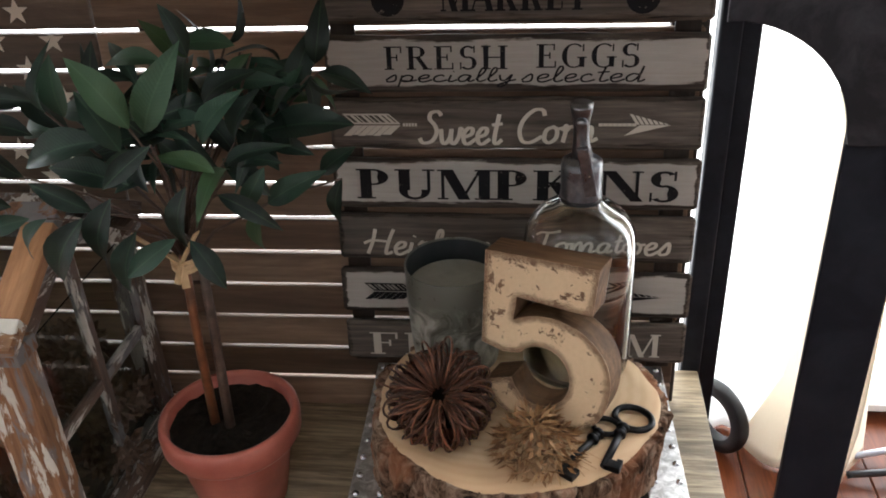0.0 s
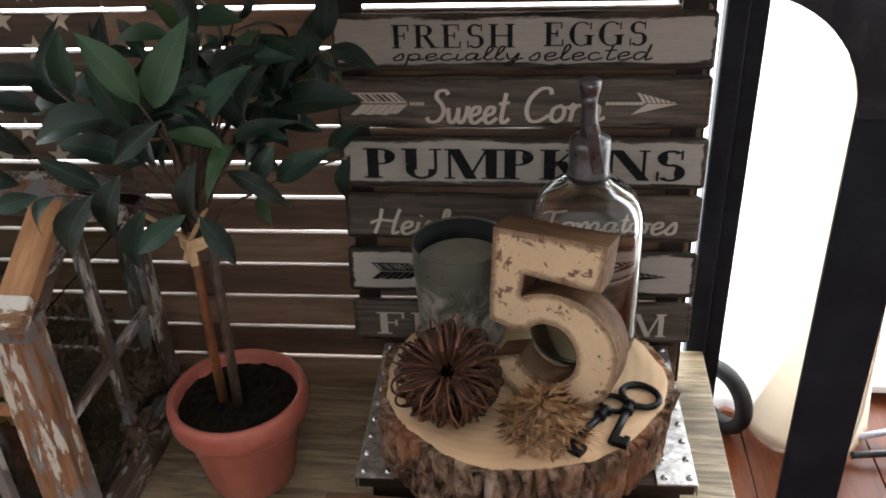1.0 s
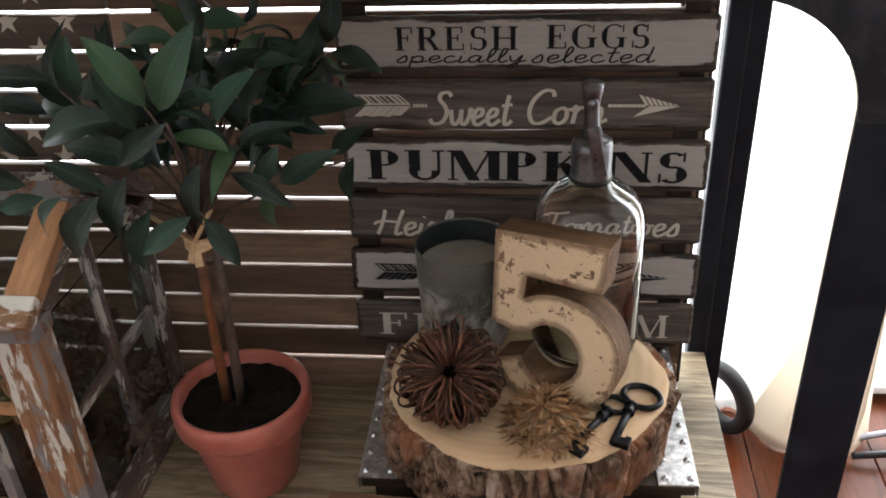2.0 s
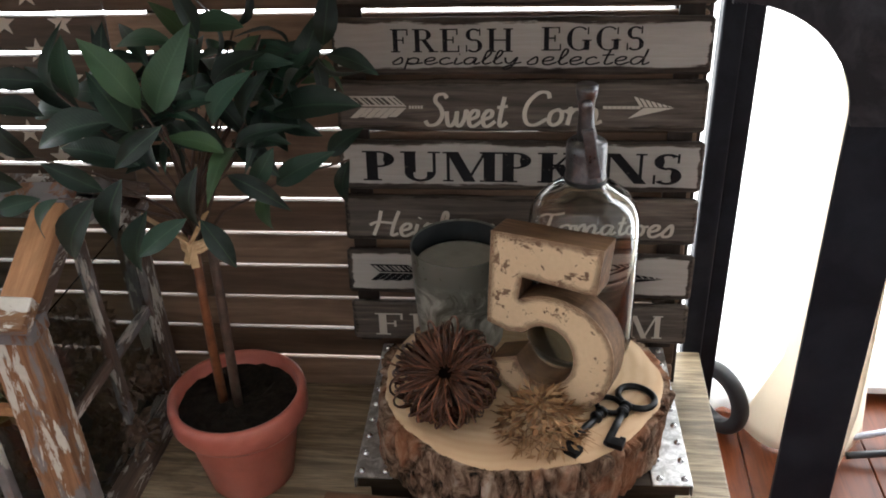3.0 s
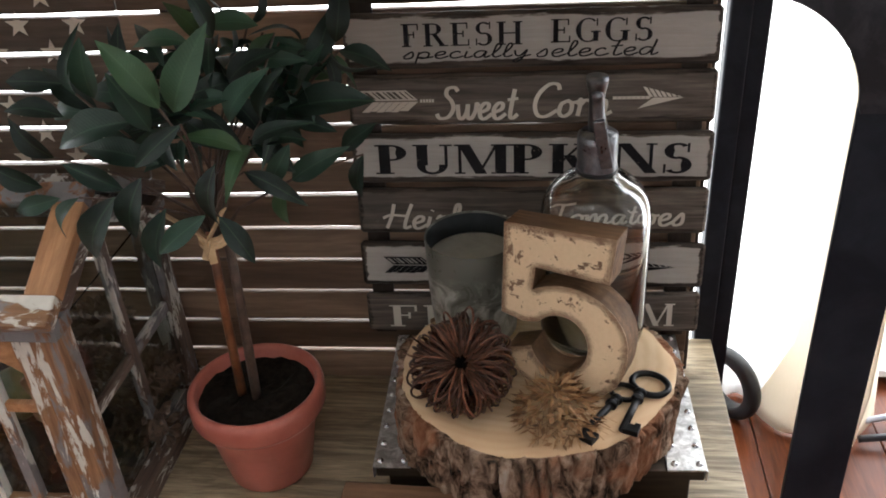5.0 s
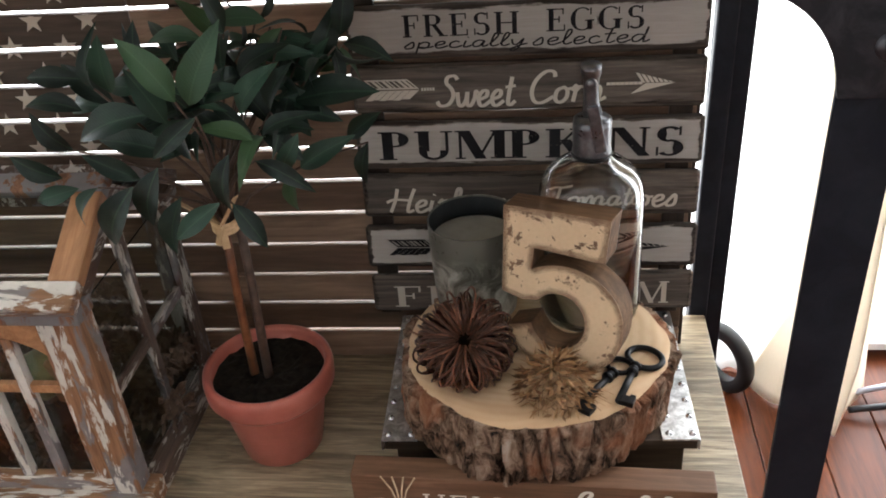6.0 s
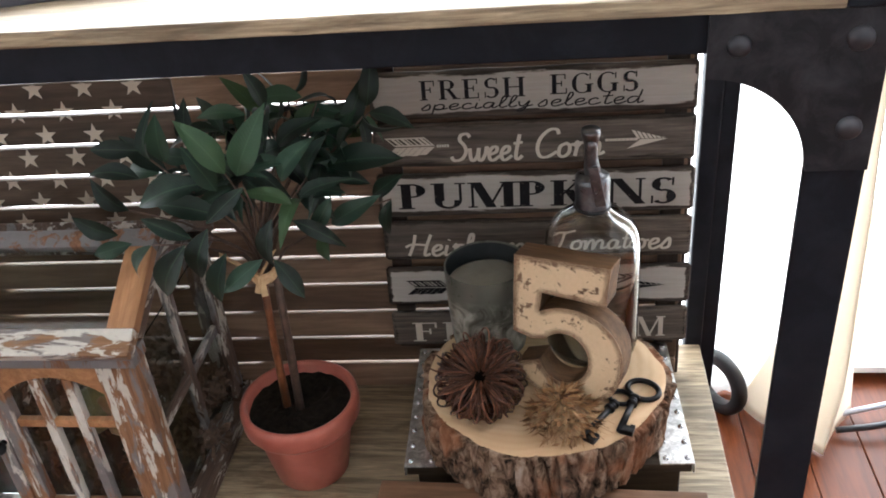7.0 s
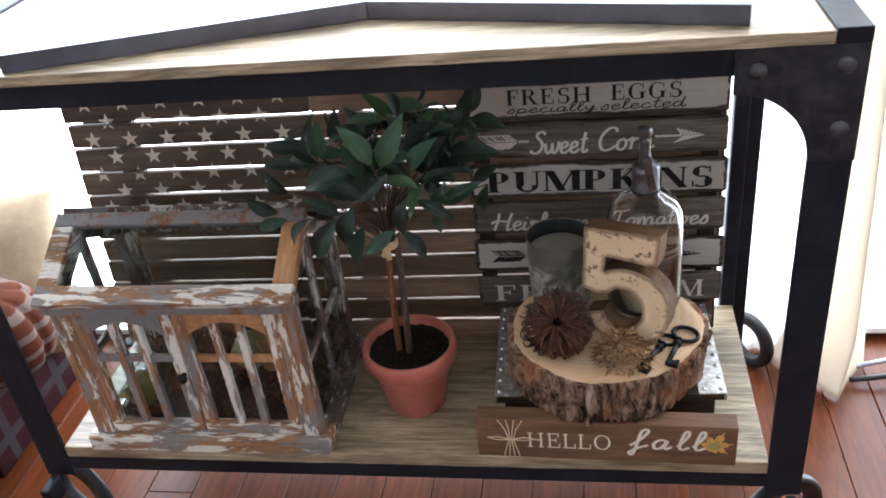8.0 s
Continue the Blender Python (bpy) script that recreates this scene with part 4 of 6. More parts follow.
def build_sign():
    sign = thing("slatted_market_sign", "farm market sign of seven lettered wooden slats leaning on the flag", "sign", pose(-0.003, 0.7485, 0.067, -4.3, 0.6, 1.6))
    for x in (-0.166, 0.158):
        part("batten", box((x - 0.012, 0.0053, 0.0), (x + 0.012, 0.0105, 0.42), 0.001), M_BATTEN, sign)
    rng = random.Random(8)
    # height, shift, size and lean of each slat
    rows = [(0.0334, 0.0000, 0.989, -0.40), (0.0939, -0.0004, 0.986, 0.35), (0.1582, -0.0009, 0.983, 0.20), (0.2181, -0.0013, 0.980, 0.20),
            (0.2810, -0.0018, 0.977, -0.05), (0.3401, -0.0022, 0.974, -0.15), (0.4050, -0.0026, 0.971, -0.10)]
    mats = [M_SIGN_D, M_SIGN_W, M_SIGN_D, M_SIGN_W, M_SIGN_D, M_SIGN_W, M_SIGN_D]
    hs = [0.0490, 0.0535, 0.0525, 0.0545, 0.0535, 0.0565, 0.0540]
    slats = []
    for k, ((z, dx, size, lean), m, h) in enumerate(zip(rows, mats, hs)):
        bm = board(0.373 + rng.uniform(-0.002, 0.002), h, 0.010, 0.0032, 24, 0.0014, 40 + k)
        at = pose(dx, 0, z - 0.0006, 0, lean, 0) @ Matrix.Diagonal((size, 1, size, 1))
        slats.append(part("slat", bm, m, sign, "", at))
    y = -0.0058
    # the words between stand behind the jar and the bottle
    serif_word("FR", 0.086, 0.028, M_LET_W, slats[0], -0.117, -0.003, y)
    serif_word("M", 0.038, 0.0285, M_LET_W, slats[0], 0.1418, -0.001, y)
    fletching(-0.162, -0.095, 0.0100, M_LET_B, slats[1], y)
    arrow_head(0.06, 0.1565, 0.0092, M_LET_B, slats[1], y)
    script(brush_word("Heirloom"), 0.150, 0.0290, M_LET_W, slats[2], -0.084, -0.005, y, 0.0040)
    script(brush_word("Tomatoes"), 0.142, 0.0270, M_LET_W, slats[2], 0.090, -0.002, y, 0.0038)
    serif_word("PUMPKINS", 0.333, 0.0328, M_LET_B, slats[3], 0.0042, 0.0, y, 1.4, 0.015)
    fletching(-0.172, -0.0975, 0.0115, M_LET_W, slats[4], y)
    script(brush_word("Sweet"), 0.0836, 0.0335, M_LET_W, slats[4], -0.0526, -0.0032, y, 0.0044)
    script(brush_word("Corn"), 0.077, 0.0335, M_LET_W, slats[4], 0.0445, -0.0018, y, 0.0044)
    arrow_head(0.0835, 0.1535, 0.0113, M_LET_W, slats[4], y)
    serif_word("FRESH", 0.122, 0.0228, M_LET_B, slats[5], -0.0651, 0.0070, y, 1.0)
    serif_word("EGGS", 0.1005, 0.0228, M_LET_B, slats[5], 0.072, 0.0080, y, 1.0)
    script(brush_word("specially"), 0.128, 0.0185, M_LET_B, slats[5], -0.0616, -0.0125, y, 0.0021)
    script(brush_word("selected"), 0.1185, 0.0150, M_LET_B, slats[5], 0.0668, -0.0098, y, 0.0021)
    serif_word("MARKET", 0.138, 0.030, M_LET_B, slats[6], 0.0, -0.0005, y, 1.4)
    for sx in (-1, 1):
        bm = lathe([(0, 0.0), (0.016, 0.0), (0.016, 0.0004), (0, 0.0004)], 20)
        part("roundel", bm, M_LET_B, slats[6], "", pose(sx * 0.120, y, -0.004, 90, 0, 0))


# ---- riser, log slice and what stands on it ----
def build_riser():
    at = pose(0.0055, 0.648, 0, 0, 0, 2.0)
    r = thing("riveted_riser", "dark wooden riser with riveted galvanised metal edges on the shelf", "riser", at)
    hx, hy = 0.1565, 0.1040
    part("base", box((-hx + 0.012, -hy + 0.010, 0.0), (hx - 0.012, hy - 0.008, 0.052), 0.002), M_DARKWOOD, r)
    part("top_board", box((-hx + 0.002, -hy + 0.001, 0.052), (hx - 0.002, hy - 0.001, 0.0635), 0.001), M_DARKWOOD, r)
    rivet = lathe([(0, 0.0030), (0.0019, 0.0026), (0.0032, 0.0012), (0.0036, 0.0)], 10)
    me = bpy.data.meshes.new("rivet")
    rivet.to_mesh(me)
    rivet.free()
    me.materials.append(M_RIVET)
    me.polygons.foreach_set("use_smooth", [True] * len(me.polygons))
    for s in (-1, 1):
        a, b = (s * (hx - 0.036), s * hx)
        bm = box((min(a, b), -hy, 0.0637), (max(a, b), hy, 0.0658), 0.0006)
        o = s * hx
        box((o - 0.0008, -hy, 0.052), (o + 0.0008, hy, 0.0642), 0.0, bm)
        strip = part("metal_strip", bm, M_GALV, r, "scratched galvanised strip with rivets")
        for k in range(9):
            y = -hy + 0.008 + k * (2 * hy - 0.016) / 8
            share("rivet", me, strip, pose(s * (hx - 0.006), y, 0.0657))
        for y in (-hy + 0.008, -hy + 0.032, hy - 0.030, hy - 0.008):
            share("rivet", me, strip, pose(s * (hx - 0.029), y, 0.0657))


SLICE_TOP = 0.140


def slice_radius(a):
    base = 1 / math.sqrt((math.cos(a) / 0.1335) ** 2 + (math.sin(a) / 0.121) ** 2)
    return base * (1 + 0.018 * math.sin(3 * a + 0.6) + 0.010 * math.sin(7 * a + 2) + 0.004 * math.sin(17 * a))


def build_slice():
    s = thing("log_slice", "round slice of log with bark edge used as a display stand", "wood slice", pose(0.006, 0.604, 0.0662))
    H = SLICE_TOP - 0.0662
    n = 360
    bm = bmesh.new()
    rows = []
    levels = [0.0, 0.05, 0.14, 0.24, 0.34, 0.44, 0.54, 0.64, 0.74, 0.84, 0.93, 1.0]
    for f in levels:
        ring = []
        for k in range(n):
            a = math.tau * k / n
            c, sn = math.cos(a), math.sin(a)
            plate = noise.noise(Vector((c * 5.5, sn * 5.5, f * 0.9)))
            crack = abs(noise.noise(Vector((c * 9, sn * 9, f * 1.1 + 5))))
            fine = noise.noise(Vector((c * 26, sn * 26, f * 5)))
            r = slice_radius(a) + 0.0055 + 0.006 * plate - 0.014 * max(0, 0.13 - crack) / 0.13 + 0.0036 * fine
            if f in (0.0, 1.0):
                r = max(r - 0.003, slice_radius(a) * 0.97)
            r -= 0.010 * (1 - f) * (0.5 + 0.5 * math.sin(a + 1.5))
            ring.append(bm.verts.new((r * c, r * sn, f * H - (0.0022 + 0.002 * fine if f == 1.0 else 0))))
        rows.append(ring)
    for a, b in zip(rows, rows[1:]):
        for k in range(n):
            bm.faces.new((a[k], a[(k + 1) % n], b[(k + 1) % n], b[k]))
    inner = [bm.verts.new(Vector((v.co.x * 0.93, v.co.y * 0.93, H - 0.003))) for v in rows[-1]]
    for k in range(n):
        bm.faces.new((rows[-1][k], rows[-1][(k + 1) % n], inner[(k + 1) % n], inner[k]))
    bm.faces.new(rows[0][::-1])
    part("bark", bm, M_BARK, s, "rough brown bark with dark cracks", None, True)
    bm = bmesh.new()
    last = None
    for q in (0.0, 0.3, 0.6, 0.85, 0.95, 1.0):
        if q == 0:
            last = [bm.verts.new((0, 0, H))]
            continue
        ring = []
        for k in range(n):
            a = math.tau * k / n
            edge = 0.972 + 0.010 * noise.noise(Vector((math.cos(a) * 9, math.sin(a) * 9, 2))) if q == 1.0 else q
            r = slice_radius(a) * edge
            ring.append(bm.verts.new((r * math.cos(a), r * math.sin(a), H + (0.0004 if q < 1 else -0.0025))))
        for k in range(n):
            vs = [ring[k], ring[(k + 1) % n], last[(k + 1) % len(last)], last[k % len(last)]]
            bm.faces.new(list(dict.fromkeys(vs)))
        last = ring
    bmesh.ops.recalc_face_normals(bm, faces=bm.faces[:])
    part("cut_face", bm, M_RINGS, s, "pale smooth cut wood face", None, True)


def five_outline():
    """The numeral five, x right and z up, 0.12 wide and 0.156 high, origin at its lower left."""
    pts = [(-0.001, 0.1545), (0.1005, 0.1560), (0.0980, 0.1138), (0.0305, 0.1170), (0.0285, 0.0965)]
    for a in np.linspace(124, -157, 40):
        c, d = math.cos(radians(a)), math.sin(radians(a))
        p = 2.0 if d > 0 else 2.7
        q = (abs(c) ** p + abs(d) ** p) ** (-1 / p)
        pts.append((0.061 + 0.0580 * c * q, 0.0520 + (0.0520 if d > 0 else 0.0540) * d * q))
    for a in np.linspace(-166, 140, 40):
        pts.append((0.0565 + 0.0268 * math.cos(radians(a)), 0.0460 + 0.0290 * math.sin(radians(a))))
    return pts + [(0.0205, 0.0620), (0.0, 0.0668)]


def build_five():
    """A thick wooden body with a coat of cream paint on its face."""
    f = thing("wooden_number_five", "chunky wooden numeral five with flaking cream paint on the log slice", "number sign", pose(-0.0274, 0.5879, SLICE_TOP + 0.003, -9, 0, -20))
    depth = 0.034
    part("body", prism(five_outline(), depth, 0.0013), M_FIVE_SIDE, f, "bare brown wooden sides", pose(0, depth / 2 + 0.0006, 0))
    bm = prism(five_outline(), 0.0012, 0.0004)
    part("painted_face", bm, M_FIVE, f, "flaking cream painted face", pose(0, 0, 0))


def build_bottle():
    b = thing("clear_glass_bottle", "empty clear glass bottle with a pewter spout on the log slice", "bottle", pose(0.061, 0.664, SLICE_TOP + 0.0003))
    outer = [(0.0, 0.004), (0.030, 0.002), (0.044, 0.0), (0.0500, 0.004), (0.0512, 0.012), (0.0512, 0.124), (0.0506, 0.136), (0.0488, 0.147), (0.0448, 0.156),
             (0.0385, 0.164), (0.0300, 0.1705), (0.0220, 0.1755), (0.0170, 0.179), (0.0155, 0.184), (0.0155, 0.196)]
    inner = [(0.0135, 0.196), (0.0135, 0.185), (0.0150, 0.1795), (0.0205, 0.1738), (0.0288, 0.1685), (0.0370, 0.162), (0.0432, 0.1543), (0.0468, 0.146), (0.0485, 0.1355),
             (0.0490, 0.124), (0.0490, 0.012), (0.046, 0.008), (0.030, 0.0075), (0.0, 0.009)]
    part("glass_body", lathe(outer + inner, 64), M_BOTTLE, b, "clear glass body", None, True)
    part("collar", lathe([(0.0157, 0.180), (0.0184, 0.180), (0.0184, 0.184), (0.0178, 0.186), (0.0182, 0.208), (0.0176, 0.2145), (0.015, 0.2165), (0.0085, 0.218), (0.0075, 0.221), (0.0, 0.221)], 40), M_PEWTER, b, "cloudy metal collar", None, True)
    part("gasket", lathe([(0.0157, 0.1785), (0.0188, 0.178), (0.0192, 0.180), (0.0188, 0.182), (0.0157, 0.182)], 40), M_RUBBER, b, "black rubber ring", None, True)
    spout = tube([(0.0, 0, 0.219), (-0.0012, 0, 0.228), (-0.0016, 0, 0.236), (-0.0018, 0, 0.246), (-0.0020, -0.0005, 0.254), (-0.0020, -0.001, 0.260), (-0.0020, -0.0014, 0.264), (-0.0020, -0.0016, 0.267)], 0.0092, 22,
                 taper=lambda f: 1.0 - 0.28 * math.sin(math.pi * min(1, f / 0.72)) + 0.12 * max(0, f - 0.72))
    part("spout", spout, M_PEWTER, b, "tapered metal spout", None, True)
    lev = box((-0.0055, -0.0240, 0.190), (0.0055, -0.0195, 0.236), 0.0020, None, 3)
    bmesh.ops.rotate(lev, cent=(0, -0.0215, 0.236), matrix=Matrix.Rotation(radians(-11), 3, "Y"), verts=lev.verts[:])
    part("lever", lev, M_PEWTER, b, "flat metal lever", pose(-0.001, 0, 0))
    bm = lathe([(0, 0.0035), (0.0045, 0.003), (0.0055, 0.0), (0.0, 0.0)], 16)
    part("pivot", bm, M_PEWTER, b, "", pose(-0.002, -0.0085, 0.252, 90, 0, 0), True)


def build_candle():
    c = thing("candle_jar", "smoky grey mottled glass candle jar on the log slice", "candle", pose(-0.055, 0.6665, SLICE_TOP + 0.0003))
    prof = [(0.0, 0.0), (0.037, 0.0), (0.041, 0.003), (0.0435, 0.03), (0.0455, 0.075), (0.0462, 0.1088), (0.0459, 0.1096), (0.0454, 0.1096), (0.0446, 0.1088), (0.0435, 0.066)]
    part("glass", lathe(prof, 64), M_JAR, c, "grey mottled glass", None, True)
    part("inner_wall", lathe([(0.0434, 0.0662), (0.0445, 0.1080), (0.0441, 0.1080), (0.0430, 0.0662)], 64, close=True), M_BLACKGLASS, c, "dark inner wall above the wax", None, True)
    part("wax", lathe([(0.0, 0.0840), (0.030, 0.0840), (0.041, 0.0846), (0.0432, 0.0862), (0.0432, 0.076), (0.0, 0.076)], 48), M_WAX, c, "grey wax", None, True)


def build_twig_ball():
    t = thing("twig_ball", "round ball of looped reddish-brown vine twigs on the log slice", "twig ball", pose(-0.057, 0.553, SLICE_TOP + 0.0405, 43, 3, 0))
    rng = random.Random(11)
    meshes = []
    for k in range(9):
        reach, hgt, side = rng.uniform(0.046, 0.055), rng.uniform(0.8, 1.05), rng.uniform(-0.45, 0.45)
        pts = []
        for i in range(12):
            u = i / 11
            ph = math.pi * (0.03 + 0.95 * u)
            rr = 0.001 + reach * math.sin(ph) ** 0.7
            b = side * (u - 0.3) + 0.06 * math.sin(5 * u + k)
            z = 0.034 * hgt * math.cos(ph) - 0.015 * math.exp(-(u / 0.13) ** 2)
            pts.append((rr * math.cos(b), rr * math.sin(b), z))
        bm = tube(pts, rng.uniform(0.0009, 0.0014), 5)
        me = bpy.data.meshes.new("twig")
        bm.to_mesh(me)
        bm.free()
        me.materials.append(M_VINE)
        me.polygons.foreach_set("use_smooth", [True] * len(me.polygons))
        meshes.append(me)
    for k in range(200):
        s = rng.uniform(0.72, 0.94)
        share("twig", meshes[rng.randrange(9)], t, pose(0, 0, 0, rng.uniform(-13, 13), rng.uniform(-13, 13), k * 137.5) @ Matrix.Diagonal((s, s, s, 1)))
    # solid black body added as the shade deep between the twigs
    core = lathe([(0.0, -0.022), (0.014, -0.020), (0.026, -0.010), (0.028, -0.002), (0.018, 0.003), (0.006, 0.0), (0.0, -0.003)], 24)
    part("core", core, M_SOIL_SHADE, t, "black core put in as the shade between the twigs", None, True)
    bm = tube([(0, 0, 0), (0.001, 0, 0.011), (0.0, 0.001, 0.022)], 0.0009, 4)
    me = bpy.data.meshes.new("twig_end")
    bm.to_mesh(me)
    bm.free()
    me.materials.append(M_VINE)
    for k in range(28):
        a, r = rng.uniform(0, math.tau), rng.uniform(0.0, 0.042)
        share("twig_end", me, t, pose(r * math.cos(a), r * math.sin(a), 0.014 + 0.10 * r, 25 * math.cos(a + 1.57), 25 * math.sin(a + 1.57), 0))


def build_grass():
    g = thing("dried_grass_tuft", "small tuft of golden dried grass seed heads on the log slice", "dried grass", pose(0.022, 0.536, SLICE_TOP + 0.0006))
    rng = random.Random(21)
    bm = bmesh.new()
    for k in range(330):
        a, u = rng.uniform(0, math.tau), rng.random() ** 0.6
        c = Vector((0.033 * u * math.cos(a), 0.035 * u * math.sin(a), 0.003 + 0.034 * (1 - u ** 3) * rng.uniform(0.5, 1.02)))
        c += Vector((0.004, -0.004, 0))
        d = Vector((math.cos(a) * 0.8 + rng.uniform(-0.8, 0.8), math.sin(a) * 0.6 - 0.35 + rng.uniform(-0.8, 0.8), rng.uniform(-0.35, 0.55))).normalized()
        L, w = rng.uniform(0.010, 0.017), rng.uniform(0.0014, 0.0023)
        if c.z + d.z * L < 0.0008:
            d.z = abs(d.z)
        s = d.cross(Vector((rng.uniform(-1, 1), rng.uniform(-1, 1), 1))).normalized() * w
        up = d.cross(s).normalized() * w * 0.7
        m = c + d * L * 0.45
        vs = [bm.verts.new(q) for q in (c, m + s, m - s, m + up, c + d * L)]
        for i, j in ((1, 3), (3, 2), (2, 1)):
            bm.faces.new((vs[0], vs[i], vs[j]))
            bm.faces.new((vs[4], vs[j], vs[i]))
    tagged(part("seed_head", bm, M_GRASS, g), kind="stuff")
    bm = bmesh.new()
    for k in range(46):
        a = rng.uniform(-2.6, -0.3)
        p = Vector((rng.uniform(-0.02, 0.03), rng.uniform(-0.02, 0.01), 0.006))
        q = p + Vector((math.cos(a) * 0.03, math.sin(a) * 0.024, -0.005))
        tube([p, (p + q) / 2 + Vector((0, 0, 0.003)), q], 0.00035, 3, bm)
    tagged(part("straw", bm, M_GRASS, g), kind="stuff")


def build_key(at, label, length=0.075, turn=0.0, bow_size=1.0):
    k = thing("skeleton_key", label, "key", at, "keys on the log slice")
    bow = [(0.0172 * math.cos(a), 0.0142 * math.sin(a) + 0.0150, 0.0034) for a in np.linspace(0, math.tau, 30)[:-1]]
    bm = tube(bow, 0.0031, 8, closed=True)
    part("bow", bm, M_IRON, k, "flat oval ring", pose(0, length - 0.001, 0.0, 0, 0, turn) @ Matrix.Diagonal((bow_size, bow_size, 0.9, 1)), True)
    bm = tube([(0, 0, 0.0042), (0, length * 0.5, 0.0042), (0, length - 0.002, 0.0042)], 0.0034, 12)
    part("shank", bm, M_IRON, k, "", None, True)
    bm = bmesh.new()
    for y, r in ((length - 0.004, 0.0056), (length - 0.009, 0.0046), (length - 0.013, 0.0056)):
        tube([(0, y - 0.0014, 0.0046), (0, y + 0.0014, 0.0046)], r, 14, bm)
    part("collar", bm, M_IRON, k, "", None, True)
    bm = box((0.0, -0.001, 0.0012), (0.0135, 0.0085, 0.0068), 0.0008)
    box((0.008, 0.0085, 0.0012), (0.0132, 0.0110, 0.0068), 0.0006, bm)
    part("bit", bm, M_IRON, k)


# ---- block sign at the shelf's front ----
def maple_outline(s):
    pts = []
    lobes = [(90, 1.0), (38, 0.82), (-8, 0.72), (142, 0.82), (188, 0.72), (-50, 0.5), (230, 0.5)]
    lobes.sort()
    for a, r in lobes:
        for da, f in ((-17, 0.62), (-8, 0.74), (-6, 0.62), (0, 1.0), (6, 0.62), (8, 0.74), (17, 0.62)):
            b = radians(a + da)
            pts.append((s * r * f * math.cos(b), s * r * f * math.sin(b)))
        b = radians(a + 26)
        pts.append((s * 0.34 * math.cos(b), s * 0.34 * math.sin(b)))
    return pts


def build_block():
    W, H, D = 0.342, 0.068, 0.027
    b = thing("hello_fall_block", "brown wooden block sign with white greeting and painted maple leaf", "block sign", pose(0.001, 0.4985, 0, 0, 0, -1.6))
    bm = box((-W / 2, -D / 2, 0), (W / 2, D / 2, H), 0.0015)
    part("block", bm, M_BLOCK, b)
    y = -D / 2 - 0.0002
    serif_word("HELLO", 0.113, 0.026, M_HELLO, b, -0.045, 0.034, y, 0.62)
    script(brush_word("fall", 1.25), 0.098, 0.046, M_HELLO, b, 0.082, 0.037, y, 0.0042)
    bm = prism(maple_outline(0.030), 0.0006)
    part("maple_leaf", bm, M_MAPLE, b, "painted yellow maple leaf", pose(0.142, y - 0.0002, 0.034, 0, 25, 0))
    bm = prism(maple_outline(0.016), 0.0006)
    part("leaf_heart", bm, M_MAPLE_G, b, "", pose(0.141, y - 0.0007, 0.034, 0, 25, 0))
    bm = bmesh.new()
    rng = random.Random(4)
    for k in range(4):
        x = -0.127 + 0.002 * k
        tube([(x + (k - 1.5) * 0.009, y - 0.001, 0.069), (x + (k - 1.5) * 0.003, y - 0.0012, 0.052), (x, y - 0.0014, 0.034), (x + (k - 1.5) * 0.003, y - 0.0012, 0.016), (x + (k - 1.5) * 0.005, y - 0.001, 0.003)], 0.0009, 5, bm)
    for s in (-1, 1):
        tube([(-0.124, y - 0.0015, 0.034), (-0.124 + s * 0.018, y - 0.0012, 0.0385), (-0.124 + s * 0.032, y - 0.001, 0.036), (-0.124 + s * 0.018, y - 0.0012, 0.0325), (-0.124, y - 0.0015, 0.034)], 0.0008, 5, bm)
    part("raffia_bow", bm, M_RAFFIA_P, b, "pale raffia strands tied in a bow")


# ---- potted topiary ----
def leaf_mesh(L, W, droop, fold):
    bm = bmesh.new()
    n = 8
    rows = []
    for i in range(n + 1):
        u = i / n
        w = W / 2 * math.sin(math.pi * u ** 0.93) ** 0.95 * 1.04 if 0 < i < n else 0.0
        y = L * u
        z = -droop * u * u * L + 0.13 * L * math.sin(math.pi * u)
        if w == 0:
            rows.append([bm.verts.new((0, y, z))])
        else:
            rows.append([bm.verts.new((-w, y, z + fold * w)), bm.verts.new((-w * 0.5, y, z + fold * w * 0.42)), bm.verts.new((0, y, z)),
                         bm.verts.new((w * 0.5, y, z + fold * w * 0.42)), bm.verts.new((w, y, z + fold * w))])
    for a, b in zip(rows, rows[1:]):
        if len(a) == 1:
            for k in range(4):
                bm.faces.new((a[0], b[k + 1], b[k]))
        elif len(b) == 1:
            for k in range(4):
                bm.faces.new((a[k], a[k + 1], b[0]))
        else:
            for k in range(4):
                bm.faces.new((a[k], a[k + 1], b[k + 1], b[k]))
    me = bpy.data.meshes.new("leaf")
    bm.to_mesh(me)
    bm.free()
    me.materials.append(M_LEAF)
    me.polygons.foreach_set("use_smooth", [True] * len(me.polygons))
    return me


